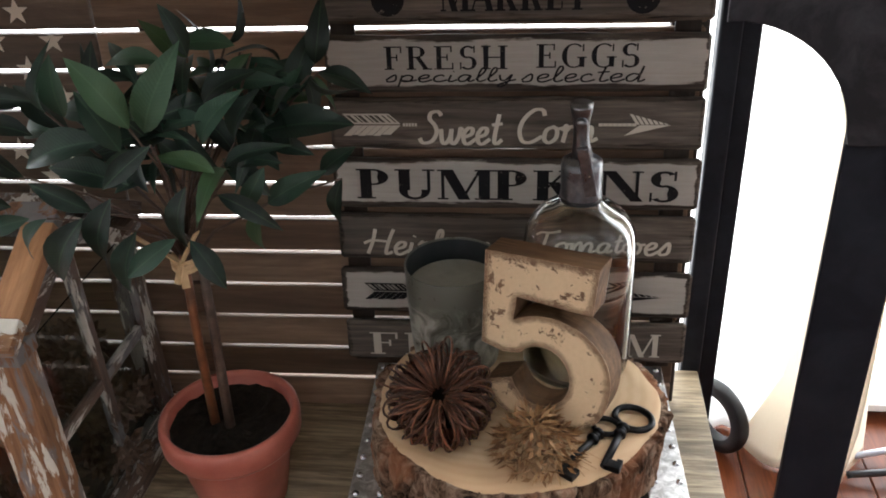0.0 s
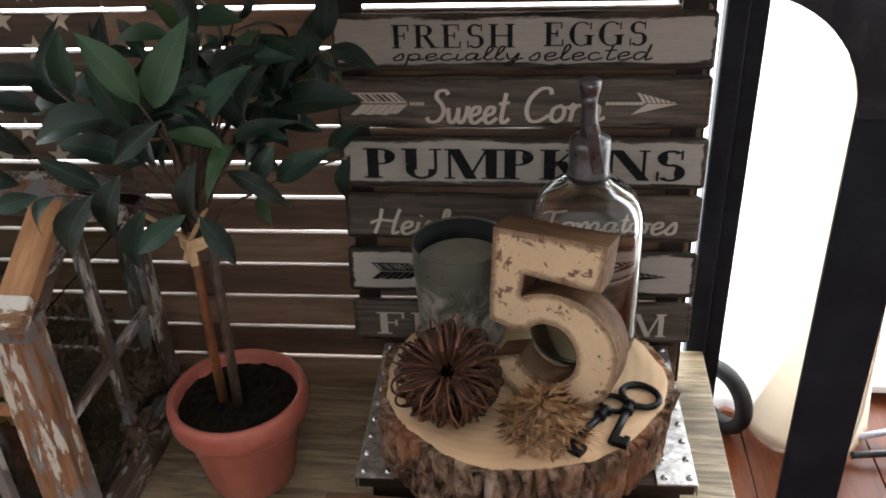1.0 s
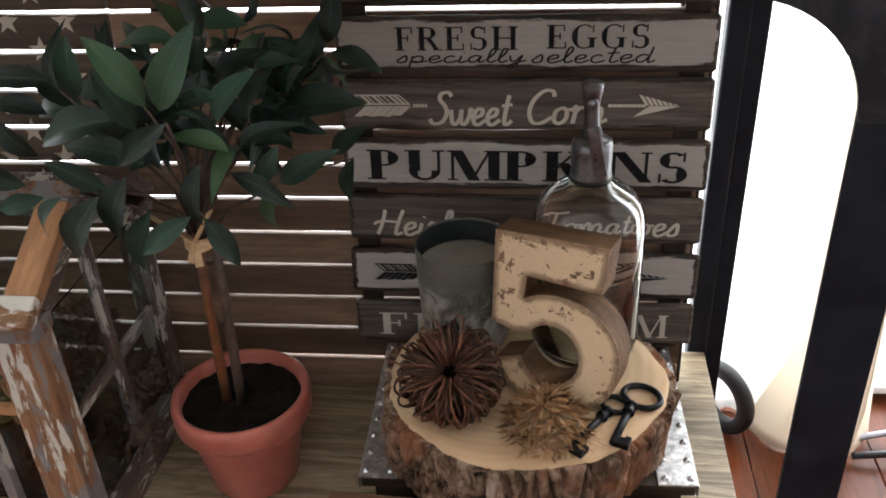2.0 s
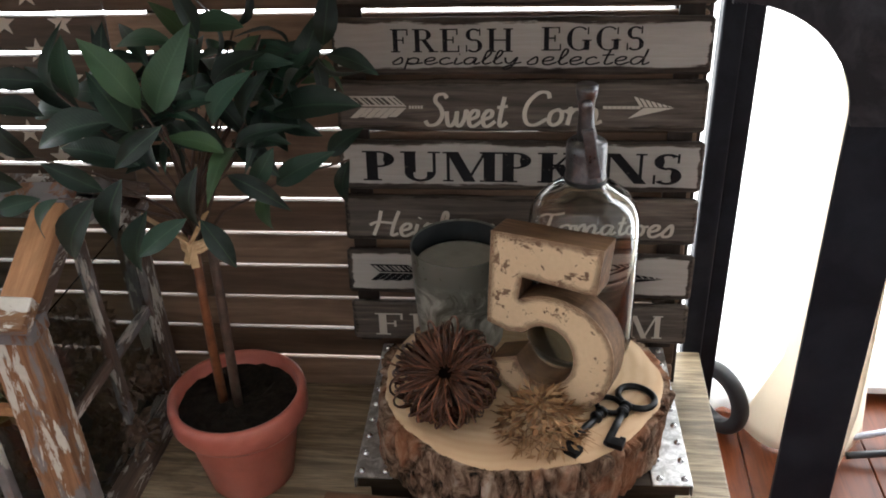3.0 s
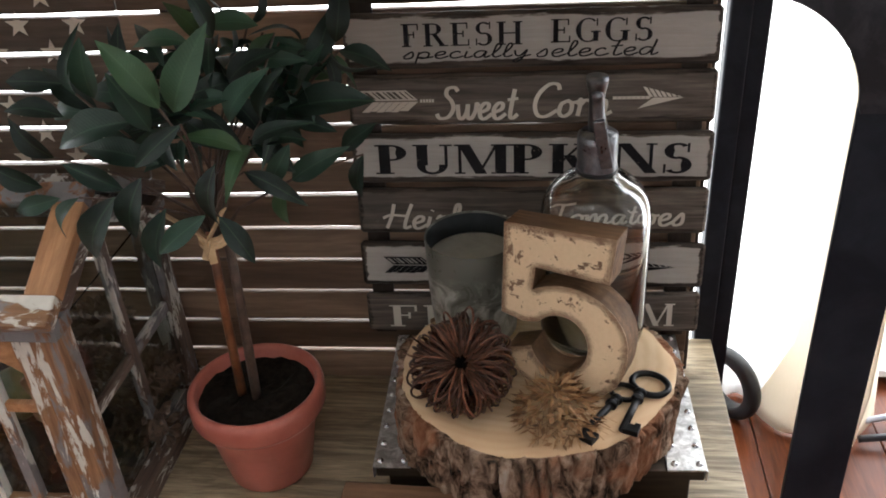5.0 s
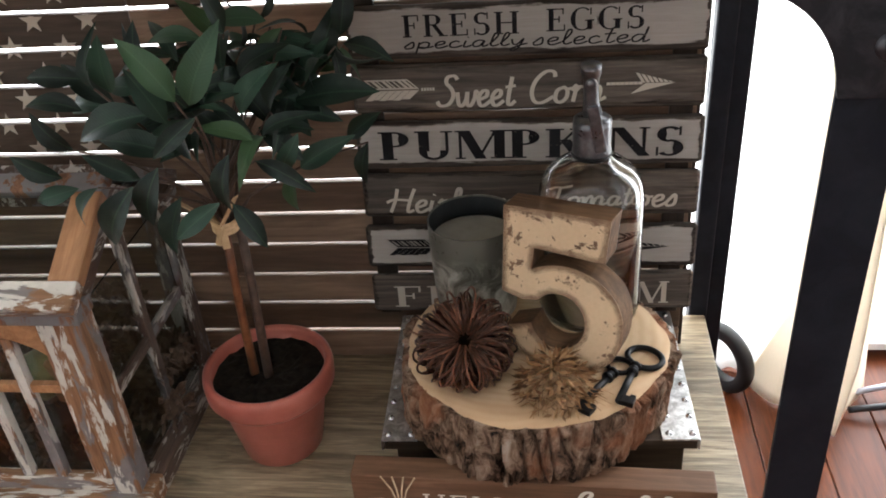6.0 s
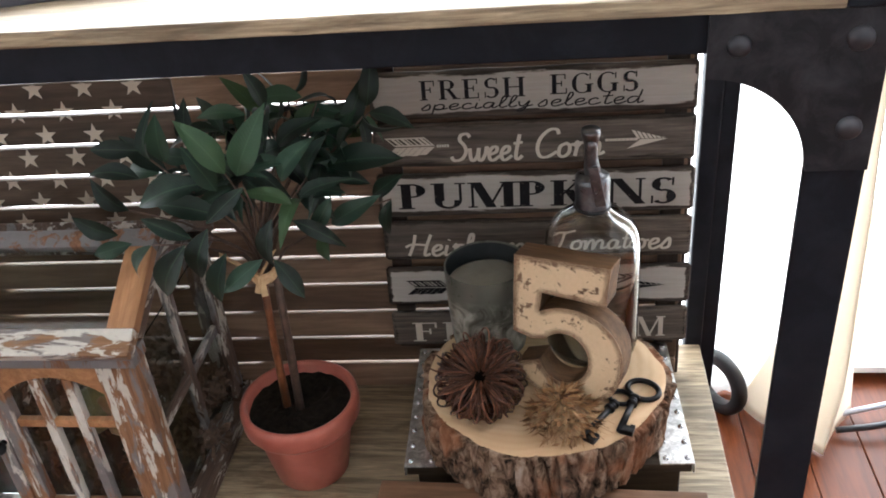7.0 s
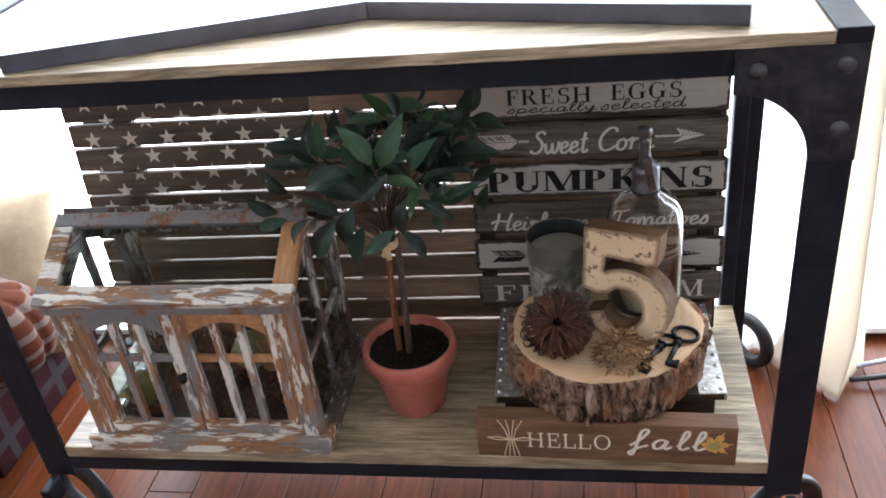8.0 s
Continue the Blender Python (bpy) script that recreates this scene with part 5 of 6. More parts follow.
def build_topiary():
    p = thing("potted_topiary", "small artificial bay topiary with dark green leaves in a terracotta pot", "potted plant", pose(-0.2755, 0.602, 0.0))
    prof = [(0.0, 0.0), (0.041, 0.0), (0.0435, 0.003), (0.0575, 0.078), (0.0580, 0.0795), (0.0655, 0.083), (0.0685, 0.088), (0.0692, 0.103), (0.0680, 0.110), (0.0650, 0.1125), (0.0615, 0.111), (0.0600, 0.107), (0.0585, 0.095), (0.0, 0.092)]
    part("pot", lathe(prof, 72), M_TERRA, p, "smooth terracotta pot with a rolled rim", None, True)
    bm = bmesh.new()
    rings = [[bm.verts.new((0, 0, 0.100))]]
    for q in range(1, 9):
        rings.append([bm.verts.new((0.0590 * q / 8 * math.cos(math.tau * k / 40), 0.0590 * q / 8 * math.sin(math.tau * k / 40),
                                    0.099 + 0.004 * noise.noise(Vector((q * 1.7, math.cos(math.tau * k / 40) * q, math.sin(math.tau * k / 40) * q))))) for k in range(40)])
    for a, b in zip(rings, rings[1:]):
        for k in range(40):
            bm.faces.new(list(dict.fromkeys([a[k % len(a)], b[k], b[(k + 1) % 40], a[(k + 1) % len(a)]])))
    bmesh.ops.recalc_face_normals(bm, faces=bm.faces[:])
    part("soil", bm, M_SOIL_SHADE, p, "black soil filling")
    a = [(-0.015, -0.002, 0.095), (-0.0115, -0.008, 0.16), (-0.0080, -0.013, 0.22), (-0.003, -0.017, 0.30)]
    part("stem", tube(a, 0.0048, 10, taper=lambda f: 1 - 0.15 * f), M_STEM, p, "reddish brown cane", None, True)
    b = [(0.001, -0.005, 0.095), (0.004, -0.007, 0.16), (0.007, -0.009, 0.22), (0.009, -0.010, 0.30)]
    part("stem", tube(b, 0.0050, 10, taper=lambda f: 1 - 0.15 * f), M_STEM2, p, "grey-brown cane", None, True)
    bm = bmesh.new()
    for k in range(3):
        tube([(0.012 * math.cos(q) - 0.002, 0.012 * math.sin(q) - 0.014, 0.289 + 0.004 * k + 0.002 * math.sin(q)) for q in np.linspace(0, math.tau, 16)[:-1]], 0.0022, 6, bm, True)
    for dx, dy, dz in ((-0.032, -0.012, 0.034), (0.024, -0.010, 0.036), (-0.0035, -0.008, -0.016), (0.004, -0.008, -0.020)):
        bm2 = box((-0.0034, -0.0006, 0), (0.0034, 0.0006, 0.03), 0)
        v = Vector((dx, dy, dz))
        m = Matrix.Translation((-0.002, -0.026, 0.296)) @ v.to_track_quat("Z", "Y").to_matrix().to_4x4() @ Matrix.Diagonal((1, 1, v.length / 0.03, 1))
        join(bm, bm2, m)
    part("raffia_tie", bm, M_RAFFIA, p, "orange raffia tie")
    # crown: twigs with leaves at their ends
    rng = random.Random(17)
    sizes = ((0.060, 0.0212, 0.26, 0.38), (0.060, 0.0195, 0.45, 0.32), (0.060, 0.0222, 0.12, 0.48), (0.060, 0.0172, 0.60, 0.40), (0.060, 0.0205, -0.12, 0.44))
    kinds = [leaf_mesh(*q) for q in sizes]
    root = Vector((0.0, -0.014, 0.285))
    centre = Vector((0.004, 0.004, 0.412))
    view = Vector((0.08, -0.72, 0.69))

    def put_leaf(at, d, face, length, kind=None):
        d = d.normalized()
        z = (face - d * face.dot(d)).normalized()
        x = d.cross(z)
        m = Matrix((x, d, z)).transposed().to_4x4()
        s = length / 0.060
        share("leaf", kinds[rng.randrange(5) if kind is None else kind], p, Matrix.Translation(at) @ m @ Matrix.Diagonal((s * rng.uniform(0.95, 1.12), s, s, 1)))

    def twig(end, name="twig"):
        low = root.lerp(end, 0.3) + Vector(((root.x - end.x) * 0.12, (root.y - end.y) * 0.12, 0.012))
        mid = root.lerp(end, 0.65) + Vector((0.006 * math.sin(end.x * 90), 0.004, 0.012))
        part(name, tube([root, low, mid, end], 0.0016, 5, taper=lambda f: 1.1 - 0.5 * f), M_STEM2, p, "", None, True)

    # the larger leaves: base x, y, z and tip x, z of each
    low = [(0.014, -0.09, 0.445, -0.014, 0.498), (0.022, -0.085, 0.44, 0.054, 0.5), (-0.009, -0.085, 0.434, -0.073, 0.419),
        (0.032, -0.1, 0.437, 0.004, 0.414), (-0.002, -0.08, 0.423, -0.022, 0.472), (-0.007, -0.07, 0.391, -0.063, 0.413),
        (-0.042, -0.07, 0.368, -0.081, 0.395), (-0.042, -0.085, 0.371, -0.082, 0.314), (-0.019, -0.08, 0.385, -0.043, 0.331),
        (-0.089, -0.06, 0.356, -0.122, 0.326), (0.052, -0.1, 0.406, 0.038, 0.357), (0.031, -0.09, 0.357, -0.006, 0.328),
        (0.041, -0.09, 0.356, 0.064, 0.323), (-0.016, -0.06, 0.346, -0.034, 0.292)]
    left = [(-0.084, -0.04, 0.447, -0.126, 0.453), (-0.071, -0.05, 0.442, -0.072, 0.487), (-0.063, -0.04, 0.434, -0.053, 0.488),
        (-0.087, -0.05, 0.423, -0.126, 0.437), (-0.119, -0.03, 0.378, -0.14, 0.409), (-0.138, -0.03, 0.35, -0.161, 0.367),
        (-0.132, -0.02, 0.334, -0.167, 0.327)]
    top = [(0.036, -0.02, 0.474, 0.023, 0.514), (0.021, -0.03, 0.474, -0.022, 0.485), (0.067, 0.0, 0.477, 0.043, 0.482),
        (0.117, 0.04, 0.449, 0.129, 0.497), (0.078, 0.0, 0.406, 0.156, 0.411), (0.113, 0.03, 0.355, 0.151, 0.384),
        (0.132, 0.03, 0.351, 0.119, 0.311), (0.077, 0.0, 0.399, 0.121, 0.388), (0.09, -0.04, 0.394, 0.075, 0.369),
        (0.052, -0.05, 0.374, 0.098, 0.355), (0.081, -0.04, 0.36, 0.07, 0.32)]
    back = [(0.077, -0.01, 0.346, 0.123, 0.378), (0.116, 0.05, 0.438, 0.152, 0.431), (0.091, 0.04, 0.419, 0.116, 0.472),
        (0.052, -0.06, 0.421, 0.081, 0.464), (0.07, -0.04, 0.414, 0.092, 0.457), (0.058, -0.06, 0.397, 0.025, 0.42),
        (-0.049, -0.01, 0.437, -0.044, 0.475), (0.048, 0.01, 0.445, 0.083, 0.45), (0.079, 0.03, 0.4, 0.101, 0.449),
        (0.063, -0.05, 0.397, 0.098, 0.425), (0.079, 0.0, 0.471, 0.06, 0.451), (0.019, -0.05, 0.428, 0.053, 0.436)]
    for k, (bx, by, bz, tx, tz) in enumerate(low + left + top + back):
        base, tip = Vector((bx, by, bz)), Vector((tx, by - 0.008, tz))
        d = tip - base
        size = max(d.length, 0.045) * 1.04
        put_leaf(base, d, view + Vector((rng.uniform(-0.4, 0.4), rng.uniform(-0.1, 0.1), rng.uniform(-0.35, 0.25))), size)
        if k % 3 == 0:
            twig(base)
    n = 24
    for k in range(n):
        zz = 1 - 1.75 * (k + 0.5) / n
        a = k * 2.399963 + rng.uniform(-0.3, 0.3)
        rr = math.sqrt(max(0, 1 - zz * zz))
        d = Vector((rr * math.cos(a), rr * math.sin(a), zz))
        reach = Vector((0.092, 0.060, 0.058)) * rng.uniform(0.6, 1.05)
        end = centre + Vector((d.x * reach.x, d.y * reach.y, d.z * reach.z))
        if k % 2:
            twig(end)
        out = Vector((d.x, d.y, d.z * 0.55 + 0.02))
        side = out.cross(Vector((0.1, 0.2, 1))).normalized()
        up = side.cross(out).normalized()
        for j in range(rng.choice((2, 3, 3, 4))):
            b = math.tau * j / 4 + rng.uniform(-0.6, 0.6)
            dirn = out * rng.uniform(0.35, 0.95) + side * math.cos(b) * 0.95 + up * math.sin(b) * 0.6 + Vector((0, 0, -0.2))
            face = out * 0.5 + Vector((rng.uniform(-0.5, 0.5), rng.uniform(-0.6, 0.2), rng.uniform(0.2, 0.9)))
            put_leaf(end - d * 0.007 * j, dirn, face, rng.uniform(0.042, 0.058))
    # thin sprays of narrow leaves at the crown's back
    for k in range(6):
        end = Vector((0.045 + 0.014 * k, 0.02 + 0.03 * rng.random(), 0.445 + 0.022 * rng.random() - 0.002 * k))
        twig(end)
        for j in range(3):
            put_leaf(end - Vector((0.004, 0, 0.008)) * j, Vector((rng.uniform(-0.7, 0.9), rng.uniform(-0.5, 0.3), rng.uniform(-0.9, 0.8))),
                     Vector((rng.uniform(-1, 1), rng.uniform(-0.6, 0.4), rng.uniform(-0.3, 0.8))), rng.uniform(0.036, 0.05), 3)


# ---- glazed lantern house ----
LX0, LX1, LY0, LY1 = -0.740, -0.394, 0.494, 0.720
LE, LR = 0.266, 0.331


def pine_cone(at, size, group="cones in the lantern"):
    c = new("pine_cone")
    rng = random.Random(int(size * 10000))
    bm = lathe([(0, 0), (0.2, 0.06), (0.3, 0.35), (0.22, 0.75), (0.0, 1.0)], 12)
    for k in range(58):
        f = k / 58
        a = k * 2.399963
        r = 0.34 * math.sin(math.pi * (0.12 + 0.8 * f)) + 0.08
        o = Vector((math.cos(a) * r * 0.5, math.sin(a) * r * 0.5, f))
        d = Vector((math.cos(a), math.sin(a), 0.5 - 0.4 * (1 - f)))
        s = Vector((-math.sin(a), math.cos(a), 0))
        w = 0.11 * (1.1 - 0.5 * f)
        L = r * 0.85
        vs = [bm.verts.new(q) for q in (o, o + d * L * 0.6 + s * w, o + d * L, o + d * L * 0.6 - s * w, o + d * L * 0.7 + Vector((0, 0, 0.05)))]
        for i, j in ((1, 2), (2, 3)):
            bm.faces.new((vs[0], vs[i], vs[4])) if i == 1 else bm.faces.new((vs[0], vs[4], vs[3]))
            bm.faces.new((vs[i], vs[j], vs[4]))
    me = bpy.data.meshes.new("pine_cone")
    bmesh.ops.scale(bm, vec=(size, size, size), verts=bm.verts[:])
    bm.to_mesh(me)
    bm.free()
    me.materials.append(M_CONE)
    bpy.data.objects.remove(c)
    ob = new("pine_cone", me)
    ob.matrix_basis = at
    return tagged(ob, "brown open pine cone lying inside the glass lantern", "pine cone", group)


def gourd(at, size, mat, label):
    bm = lathe([(0, 0.0), (0.3, 0.02), (0.48, 0.2), (0.5, 0.4), (0.38, 0.62), (0.2, 0.78), (0.12, 0.95), (0.07, 1.08), (0, 1.1)], 24)
    for v in bm.verts:
        a = math.atan2(v.co.y, v.co.x)
        k = 1 + 0.05 * math.cos(8 * a) * min(1, v.co.xy.length * 4)
        v.co.x *= k
        v.co.y *= k
    bmesh.ops.scale(bm, vec=(size, size, size), verts=bm.verts[:])
    ob = part("gourd", bm, mat, None, "", at, True)
    return tagged(ob, label, "gourd", "gourds in the lantern")


def arch_rail(x0, x1, z_top, z_spring, rise, depth):
    """Door head whose lower edge is an arch."""
    pts = [(x0, z_top), (x0, z_spring)]
    for k in range(1, 15):
        u = k / 15
        pts.append((x0 + (x1 - x0) * u, z_spring + rise * math.sin(math.pi * u) ** 0.8))
    pts += [(x1, z_spring), (x1, z_top)]
    return prism(pts, depth, 0.0008)


def build_lantern():
    L = thing("glazed_lantern_house", "peeling painted wooden lantern house with glass panes and double doors", "lantern", pose(0, 0, 0))
    x0, x1, y0, y1 = LX0, LX1, LY0, LY1
    w = 0.026
    ym = (y0 + y1) / 2
    # plinth
    bm = box((x0 - 0.012, y0 - 0.012, 0.0), (x1 + 0.012, y0 + 0.03, 0.026), 0.003)
    part("front_plinth", bm, M_PAINT_F, L, "chipped white plinth rail")
    part("back_plinth", box((x0 - 0.012, y1 - 0.03, 0.0), (x1 + 0.012, y1 + 0.012, 0.026), 0.003), M_PAINT_SHADED, L)
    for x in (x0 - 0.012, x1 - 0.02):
        part("side_plinth", box((x, y0 + 0.03, 0.0), (x + 0.032, y1 - 0.03, 0.0255), 0.003), M_PAINT_SHADED, L, "worn side rail with shade put into its colour")
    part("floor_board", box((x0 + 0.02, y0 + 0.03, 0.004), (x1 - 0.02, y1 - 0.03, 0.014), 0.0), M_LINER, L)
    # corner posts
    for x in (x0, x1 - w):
        for y, m in ((y0, M_PAINT_V), (y1 - w, M_PAINT_SHADED_V)):
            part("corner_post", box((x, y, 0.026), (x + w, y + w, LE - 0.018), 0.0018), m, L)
    # eaves and ridge
    part("front_eave", box((x0 - 0.006, y0 - 0.008, LE - 0.018), (x1 + 0.006, y0 + 0.022, LE - 0.002), 0.002), M_PAINT_G, L)
    part("back_eave", box((x0 - 0.006, y1 - 0.022, LE - 0.018), (x1 + 0.006, y1 + 0.008, LE - 0.002), 0.002), M_PAINT_SHADED, L)
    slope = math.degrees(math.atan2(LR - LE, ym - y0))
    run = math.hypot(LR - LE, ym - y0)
    for side, yy, mat_rail in ((1, y0, M_PAINT_F), (-1, y1, M_PAINT_SHADED)):
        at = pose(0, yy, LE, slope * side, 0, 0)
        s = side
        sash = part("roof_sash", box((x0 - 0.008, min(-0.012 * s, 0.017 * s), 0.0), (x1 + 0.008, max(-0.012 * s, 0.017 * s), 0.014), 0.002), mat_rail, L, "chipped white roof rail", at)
        part("top_rail", box((x0 - 0.008, min((run - 0.022) * s, (run - 0.001) * s), 0.0), (x1 + 0.008, max((run - 0.022) * s, (run - 0.001) * s), 0.0135), 0.002), M_PAINT_G if s > 0 else M_PAINT_SHADED, sash)
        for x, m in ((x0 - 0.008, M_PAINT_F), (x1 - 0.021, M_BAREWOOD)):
            part("rafter", box((x, min(0.017 * s, (run - 0.022) * s), 0.0), (x + 0.029, max(0.017 * s, (run - 0.022) * s), 0.0133), 0.0015), m if s > 0 else M_PAINT_SHADED, sash)
        g = part("roof_pane", box((x0 + 0.02, min(0.016 * s, (run - 0.021) * s), 0.005), (x1 - 0.02, max(0.016 * s, (run - 0.021) * s), 0.0075)), M_PANE, sash, "clear roof glass")
        g.visible_shadow = False
    # gables with a cross of glazing bars
    for x, xi in ((x1 - 0.014, 1), (x0 + 0.002, -1)):
        def gable(xc):
            pts_out = [(y0 + w, LE - 0.018), (y0 + 0.004, LE - 0.016), (ym, LR - 0.004), (y1 - 0.004, LE - 0.016), (y1 - w, LE - 0.018), (ym, LR - 0.036)]
            bm = bmesh.new()
            vs = [[bm.verts.new((xx, y, z)) for y, z in pts_out] for xx in (xc, xc + 0.012)]
            k = len(pts_out)
            for i in range(k):
                bm.faces.new((vs[0][i], vs[0][(i + 1) % k], vs[1][(i + 1) % k], vs[1][i]))
            for r in vs:
                bm.faces.new((r[0], r[1], r[2], r[5]))
                bm.faces.new((r[2], r[3], r[4], r[5]))
            bmesh.ops.recalc_face_normals(bm, faces=bm.faces[:])
            return bm
        part("gable_board", gable(x), M_PAINT_SHADED, L)
        part("upright_bar", box((x + 0.001, ym - 0.006, 0.026), (x + 0.011, ym + 0.006, LR - 0.034), 0.001), M_PAINT_SHADED_V, L)
        part("cross_bar", box((x + 0.002, y0 + w, 0.133), (x + 0.010, ym - 0.006, 0.146), 0.001), M_PAINT_SHADED, L)
        part("cross_bar", box((x + 0.002, ym + 0.006, 0.133), (x + 0.010, y1 - w, 0.146), 0.001), M_PAINT_SHADED, L)
        g = part("side_pane", box((x + 0.0045, y0 + w, 0.026), (x + 0.0065, y1 - w, LE - 0.02)), M_PANE, L, "clear side glass")
        g.visible_shadow = False
    # double doors
    xm = (x0 + x1) / 2
    for a, b, mt in ((x0 + w + 0.001, xm - 0.001, M_PAINT_G), (xm + 0.001, x1 - w - 0.001, M_BAREWOOD)):
        d = part("door", box((a, y0 + 0.002, 0.0275), (b, y0 + 0.016, 0.045), 0.0012), M_PAINT_F, L, "narrow glazed door with arched head")
        st = 0.017
        part("stile", box((a, y0 + 0.002, 0.045), (a + st, y0 + 0.016, LE - 0.02), 0.0012), M_PAINT_V, d)
        part("stile", box((b - st, y0 + 0.002, 0.045), (b, y0 + 0.016, LE - 0.02), 0.0012), M_PAINT_V, d)
        part("arched_head", arch_rail(a + st, b - st, LE - 0.02, 0.206, 0.022, 0.0135), M_PAINT_G if mt is M_PAINT_G else M_BAREWOOD, d, "", pose(0, y0 + 0.009, 0))
        for k in (1, 2):
            x = a + st + (b - a - 2 * st) * k / 3
            part("glazing_bar", box((x - 0.0052, y0 + 0.003, 0.045), (x + 0.0052, y0 + 0.013, 0.224), 0.001), M_PAINT_V, d)
        part("cross_bar", box((a + st, y0 + 0.0045, 0.158), (b - st, y0 + 0.012, 0.168), 0.001), mt, d)
        g = part("door_pane", box((a + st, y0 + 0.0135, 0.045), (b - st, y0 + 0.0155, 0.224)), M_PANE, d, "clear door glass")
        g.visible_shadow = False
    bm = lathe([(0, 0.016), (0.006, 0.015), (0.008, 0.011), (0.006, 0.006), (0.003, 0.004), (0.0035, 0.0)], 20)
    part("door_knob", bm, M_IRON, L, "small dark round knob", pose(xm - 0.006, y0 + 0.002, 0.138, 90, 0, 0), True)
    # filling
    rng = random.Random(6)
    for k in range(15):
        x = x0 + 0.06 + 0.060 * (k % 5) + rng.uniform(-0.008, 0.008)
        y = y0 + 0.065 + 0.062 * (k // 5) + rng.uniform(-0.006, 0.006)
        pine_cone(pose(x, y, 0.030 + 0.01 * (k % 2), rng.uniform(60, 110), rng.uniform(-30, 30), rng.uniform(0, 360)), rng.uniform(0.055, 0.068))
    for k in range(6):
        x = x0 + 0.10 + 0.048 * k
        pine_cone(pose(x, y0 + 0.11 + rng.uniform(-0.03, 0.04), 0.082, rng.uniform(60, 110), rng.uniform(-30, 30), rng.uniform(0, 360)), rng.uniform(0.055, 0.066))
    for k in range(4):
        pine_cone(pose(x1 - 0.07 - 0.034 * (k % 2), y0 + 0.12 + 0.04 * (k // 2), 0.135, rng.uniform(50, 120), rng.uniform(-30, 30), rng.uniform(0, 360)), rng.uniform(0.055, 0.066))
    gourd(pose(x1 - 0.115, y0 + 0.075, 0.125, 65, 20, 40), 0.055, M_GOURD, "yellow-green ribbed gourd inside the glass lantern")
    gourd(pose(x1 - 0.052, y0 + 0.06, 0.120, 20, -30, 0), 0.052, M_GOURD_O, "tan ribbed gourd inside the glass lantern")
    gourd(pose(x0 + 0.075, y0 + 0.06, 0.07, 70, 10, -30), 0.055, M_GOURD, "yellow-green ribbed gourd inside the glass lantern")


# ---- things round the cart ----
def build_frame():
    """A long gunmetal bar, bent in the middle, lying on the top."""
    f = thing("bent_metal_bar", "long gunmetal metal bar bent in its middle on the cart top", "metal bar", pose(0, 0, TOP + 0.0032))
    apex, right, left = Vector((-0.262, 0.603)), Vector((0.149, 0.507)), Vector((-0.664, 0.487))
    n1 = Vector((apex.y - left.y, left.x - apex.x)).normalized() * -0.014
    n2 = Vector((right.y - apex.y, apex.x - right.x)).normalized() * -0.014
    mitre = (n1 + n2) / (1 + n1.dot(n2) / 0.014 ** 2)
    for a, b, na, nb in ((left, apex, n1, mitre), (apex, right, mitre, n2)):
        bm = bmesh.new()
        base = [bm.verts.new((q.x, q.y, 0)) for q in (a, b, b + nb, a + na)]
        face = bm.faces.new(base)
        out = bmesh.ops.extrude_face_region(bm, geom=[face])
        bmesh.ops.translate(bm, vec=(0, 0, 0.0215), verts=[v for v in out["geom"] if isinstance(v, bmesh.types.BMVert)])
        bmesh.ops.recalc_face_normals(bm, faces=bm.faces[:])
        bmesh.ops.bevel(bm, geom=bm.edges[:], offset=0.0008, segments=1, affect="EDGES")
        part("bar", bm, M_RAIL, f)


def build_curtain():
    bm = bmesh.new()
    n, m = 90, 30
    z0, z1 = FLOOR + 0.004, 2.2
    rows = []
    for j in range(m + 1):
        v = j / m
        z = z0 + (z1 - z0) * v ** 1.5
        row = []
        for i in range(n + 1):
            u = i / n
            h = min(1, max(0, z + 0.2))
            xl, xr = 0.30 + 0.05 * min(1, h / 0.13), 0.468 - 0.065 * h
            x = xl + (xr - xl) * u
            amp = 0.014 * (0.75 + 0.35 * math.sin(3 * u + 1))
            y = 0.935 - 0.10 * min(1, u / 0.6) + 0.10 * max(0, (u - 0.6) / 0.4) + 0.5 * amp * math.sin(u * math.tau * 2.4 + 0.5 * math.sin(z * 3) + 2.6) + 0.006 * noise.noise(Vector((x * 14, z * 9, 3))) * (1.4 - v)
            if j == 0:
                y -= 0.004
            row.append(bm.verts.new((x, y, z)))
        rows.append(row)
    for a, b in zip(rows, rows[1:]):
        for i in range(n):
            bm.faces.new((a[i], a[i + 1], b[i + 1], b[i]))
    ob = part("curtain", bm, M_CURTAIN, None, "", None, True)
    sol = ob.modifiers.new("thickness", "SOLIDIFY")
    sol.thickness = 0.002
    tagged(ob, "floor-length cream curtain hanging beside the cart", "curtain")


def build_sheer():
    """Thin white curtain hanging down close behind the cart's corner."""
    bm = bmesh.new()
    n, m = 60, 12
    rows = []
    for j in range(m + 1):
        z = FLOOR + 0.004 + (2.2 - FLOOR) * j / m
        row = []
        for i in range(n + 1):
            u = i / n
            row.append(bm.verts.new((0.10 + 0.26 * u, 0.984 - 0.022 * max(0, 1 - (z - FLOOR) / 0.5) + 0.006 * math.sin(u * math.tau * 6 + 0.4 * math.sin(z * 2)) + 0.003 * noise.noise(Vector((u * 7, z * 2, 1))), z)))
        rows.append(row)
    for a, b in zip(rows, rows[1:]):
        for i in range(n):
            bm.faces.new((a[i], a[i + 1], b[i + 1], b[i]))
    ob = part("sheer_curtain", bm, M_PANEL, None, "", None, True)
    sol = ob.modifiers.new("thickness", "SOLIDIFY")
    sol.thickness = 0.001
    tagged(ob, "thin white sheer curtain glowing with daylight behind the cart", "curtain")


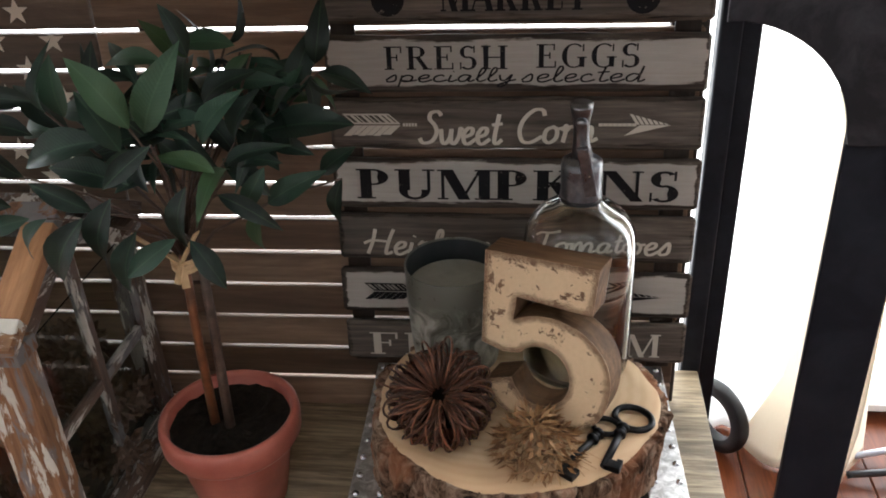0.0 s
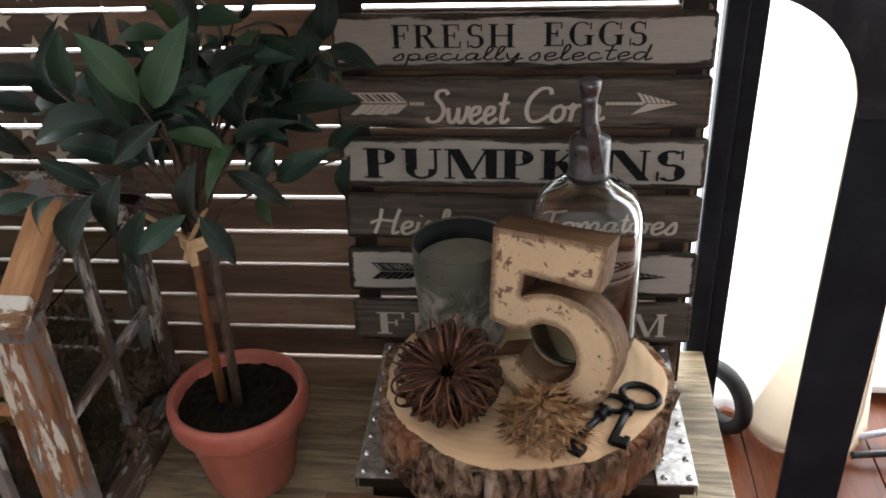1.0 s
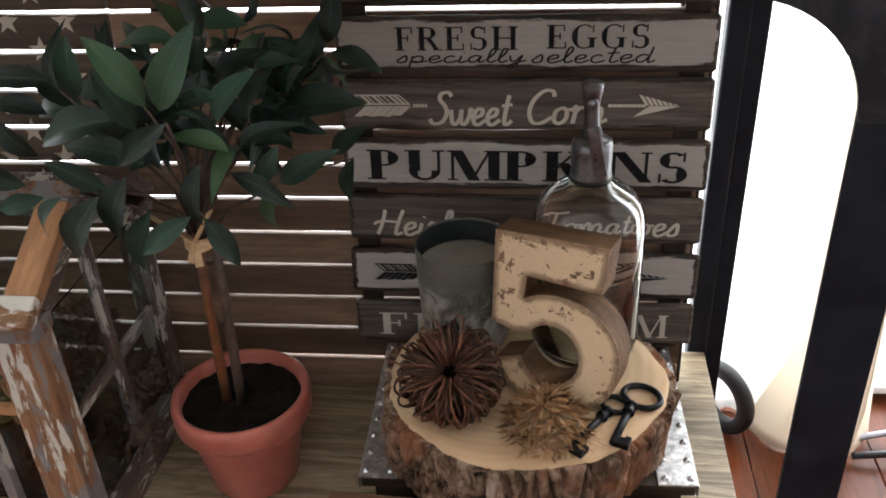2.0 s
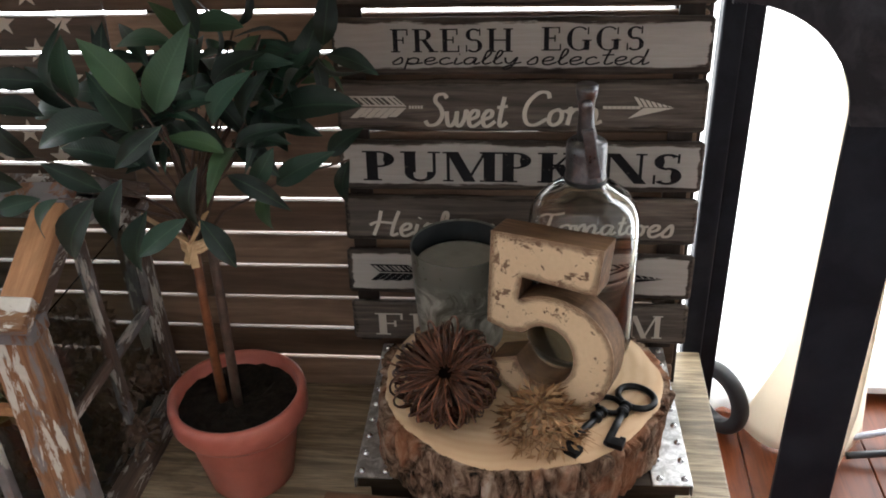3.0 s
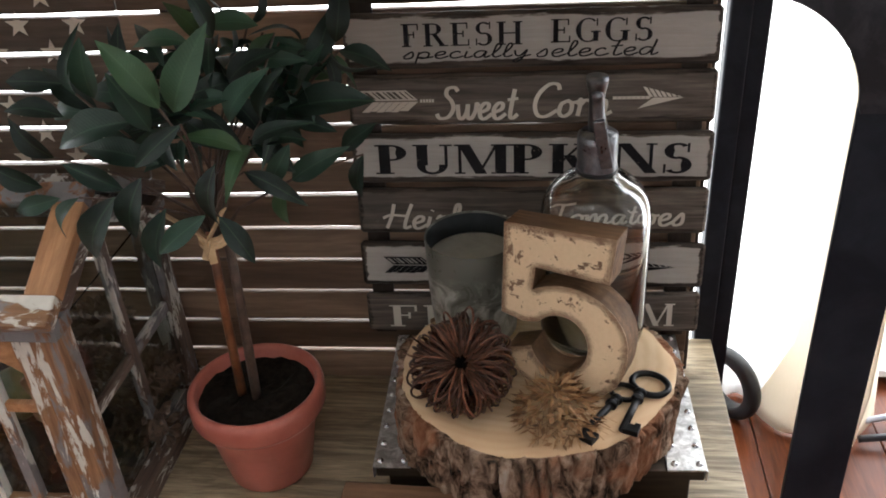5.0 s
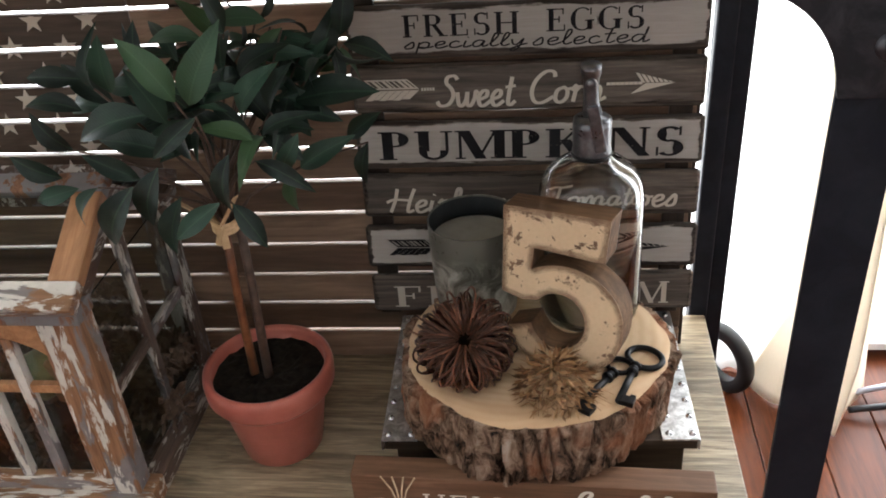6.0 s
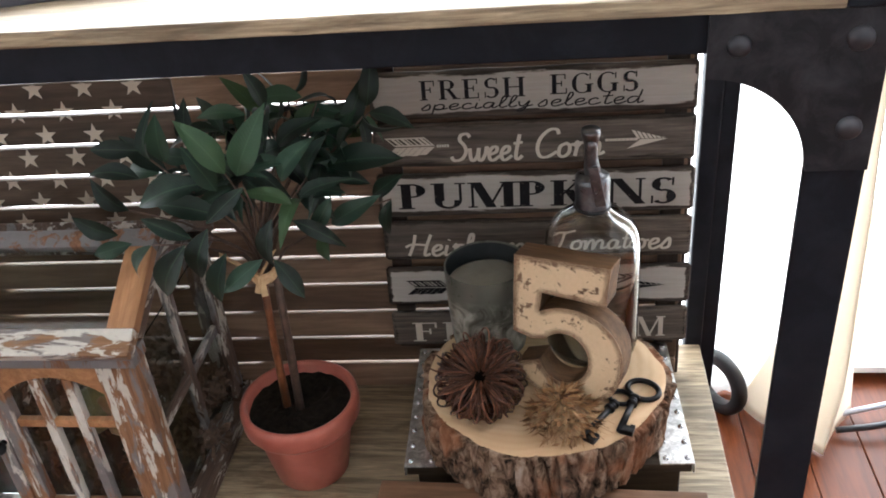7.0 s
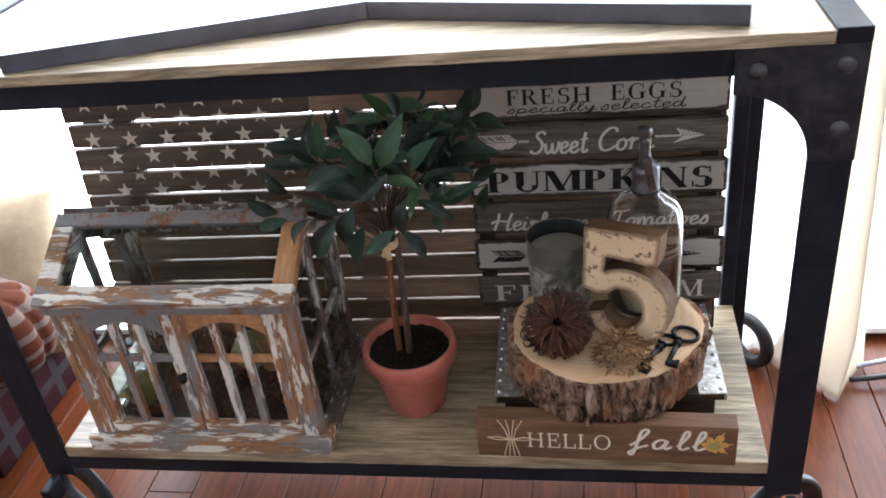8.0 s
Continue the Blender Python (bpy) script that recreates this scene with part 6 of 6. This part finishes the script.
def build_cables():
    pts = [(0.43, 0.87, FLOOR + 0.012), (0.50, 0.875, FLOOR + 0.02), (0.57, 0.90, FLOOR + 0.02), (0.66, 0.96, FLOOR + 0.01), (0.80, 0.98, FLOOR + 0.006)]
    line = [(x, y, z) for (x, y), z in zip(smooth_line([p[:2] for p in pts], 8), np.interp(np.linspace(0, 4, 33), range(5), [p[2] for p in pts]))]
    tagged(part("cable", tube(line, 0.005, 8), M_CABLE_B, None, "", None, True), "black power cable lying on the floor", "cable")
    pts = [(0.445, 0.905, FLOOR + 0.012), (0.51, 0.915, FLOOR + 0.022), (0.60, 0.935, FLOOR + 0.016), (0.74, 0.99, FLOOR + 0.006)]
    line = [(x, y, z) for (x, y), z in zip(smooth_line([p[:2] for p in pts], 8), np.interp(np.linspace(0, 3, 25), range(4), [p[2] for p in pts]))]
    tagged(part("cable", tube(line, 0.0045, 8), M_CABLE_W, None, "", None, True), "pale grey cable lying on the floor", "cable")


def build_left_things():
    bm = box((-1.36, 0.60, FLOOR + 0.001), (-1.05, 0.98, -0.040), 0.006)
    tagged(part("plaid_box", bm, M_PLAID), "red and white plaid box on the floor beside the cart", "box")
    # ribbed cloth pumpkin
    bm = lathe([(0.0, 0.012), (0.03, 0.002), (0.07, 0.0), (0.10, 0.02), (0.112, 0.06), (0.105, 0.105), (0.08, 0.138), (0.045, 0.150), (0.02, 0.142), (0.0, 0.128)], 96)
    for v in bm.verts:
        a = math.atan2(v.co.y, v.co.x)
        k = 1 - 0.10 * (1 - abs(math.sin(a * 5))) ** 2
        v.co.x *= k
        v.co.y *= k
    p = thing("cloth_pumpkin", "ribbed orange striped cloth pumpkin on the plaid box", "pumpkin", pose(-1.062, 0.72, -0.0395))
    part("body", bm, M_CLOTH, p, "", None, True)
    part("stalk", tube([(0, 0, 0.13), (0.004, 0.002, 0.16), (0.014, 0.004, 0.185)], 0.010, 10, taper=lambda f: 1 - 0.4 * f), M_STEM2, p, "", None, True)
    bm = bmesh.new()
    n = 24
    rows = [[], []]
    for s in (0, 1):
        for j in range(n + 1):
            for i in range(n + 1):
                u, v = i / n * 2 - 1, j / n * 2 - 1
                t = ((1 - u ** 4) * (1 - v ** 4)) ** 0.5
                pin = 1 - 0.06 * (abs(u * v) < 0.5) * (1 - max(abs(u), abs(v)))
                z = (0.058 * t + 0.004 * noise.noise(Vector((u * 3, v * 3, s)))) * (1 if s else -1)
                rows[s].append(bm.verts.new((u * 0.16 * pin, v * 0.16 * pin, z)))
        for j in range(n):
            for i in range(n):
                q = [rows[s][j * (n + 1) + i], rows[s][j * (n + 1) + i + 1], rows[s][(j + 1) * (n + 1) + i + 1], rows[s][(j + 1) * (n + 1) + i]]
                bm.faces.new(q if s else q[::-1])
    bmesh.ops.remove_doubles(bm, verts=bm.verts[:], dist=0.0015)
    ob = part("cream_cushion", bm, M_CREAM, None, "", pose(-1.165, 0.885, 0.036, 62, 0, 14), True)
    tagged(ob, "plump cream cushion leaning upright on the plaid box", "cushion")


build_room()
build_cart()
build_flag()
build_sign()
build_riser()
build_slice()
build_five()
build_bottle()
build_candle()
build_twig_ball()
build_grass()
build_key(pose(0.0825, 0.5150, SLICE_TOP + 0.0005, 0, 0, -21), "black iron skeleton key lying on the log slice", 0.056, -17)
build_key(pose(0.0455, 0.5055, SLICE_TOP + 0.0005, 0, 0, -35), "black iron skeleton key half under the dried grass", 0.064, 4, 0.70)
build_block()
build_lantern()
build_topiary()
build_frame()
build_curtain()
build_sheer()
build_cables()
build_left_things()
build_floor()
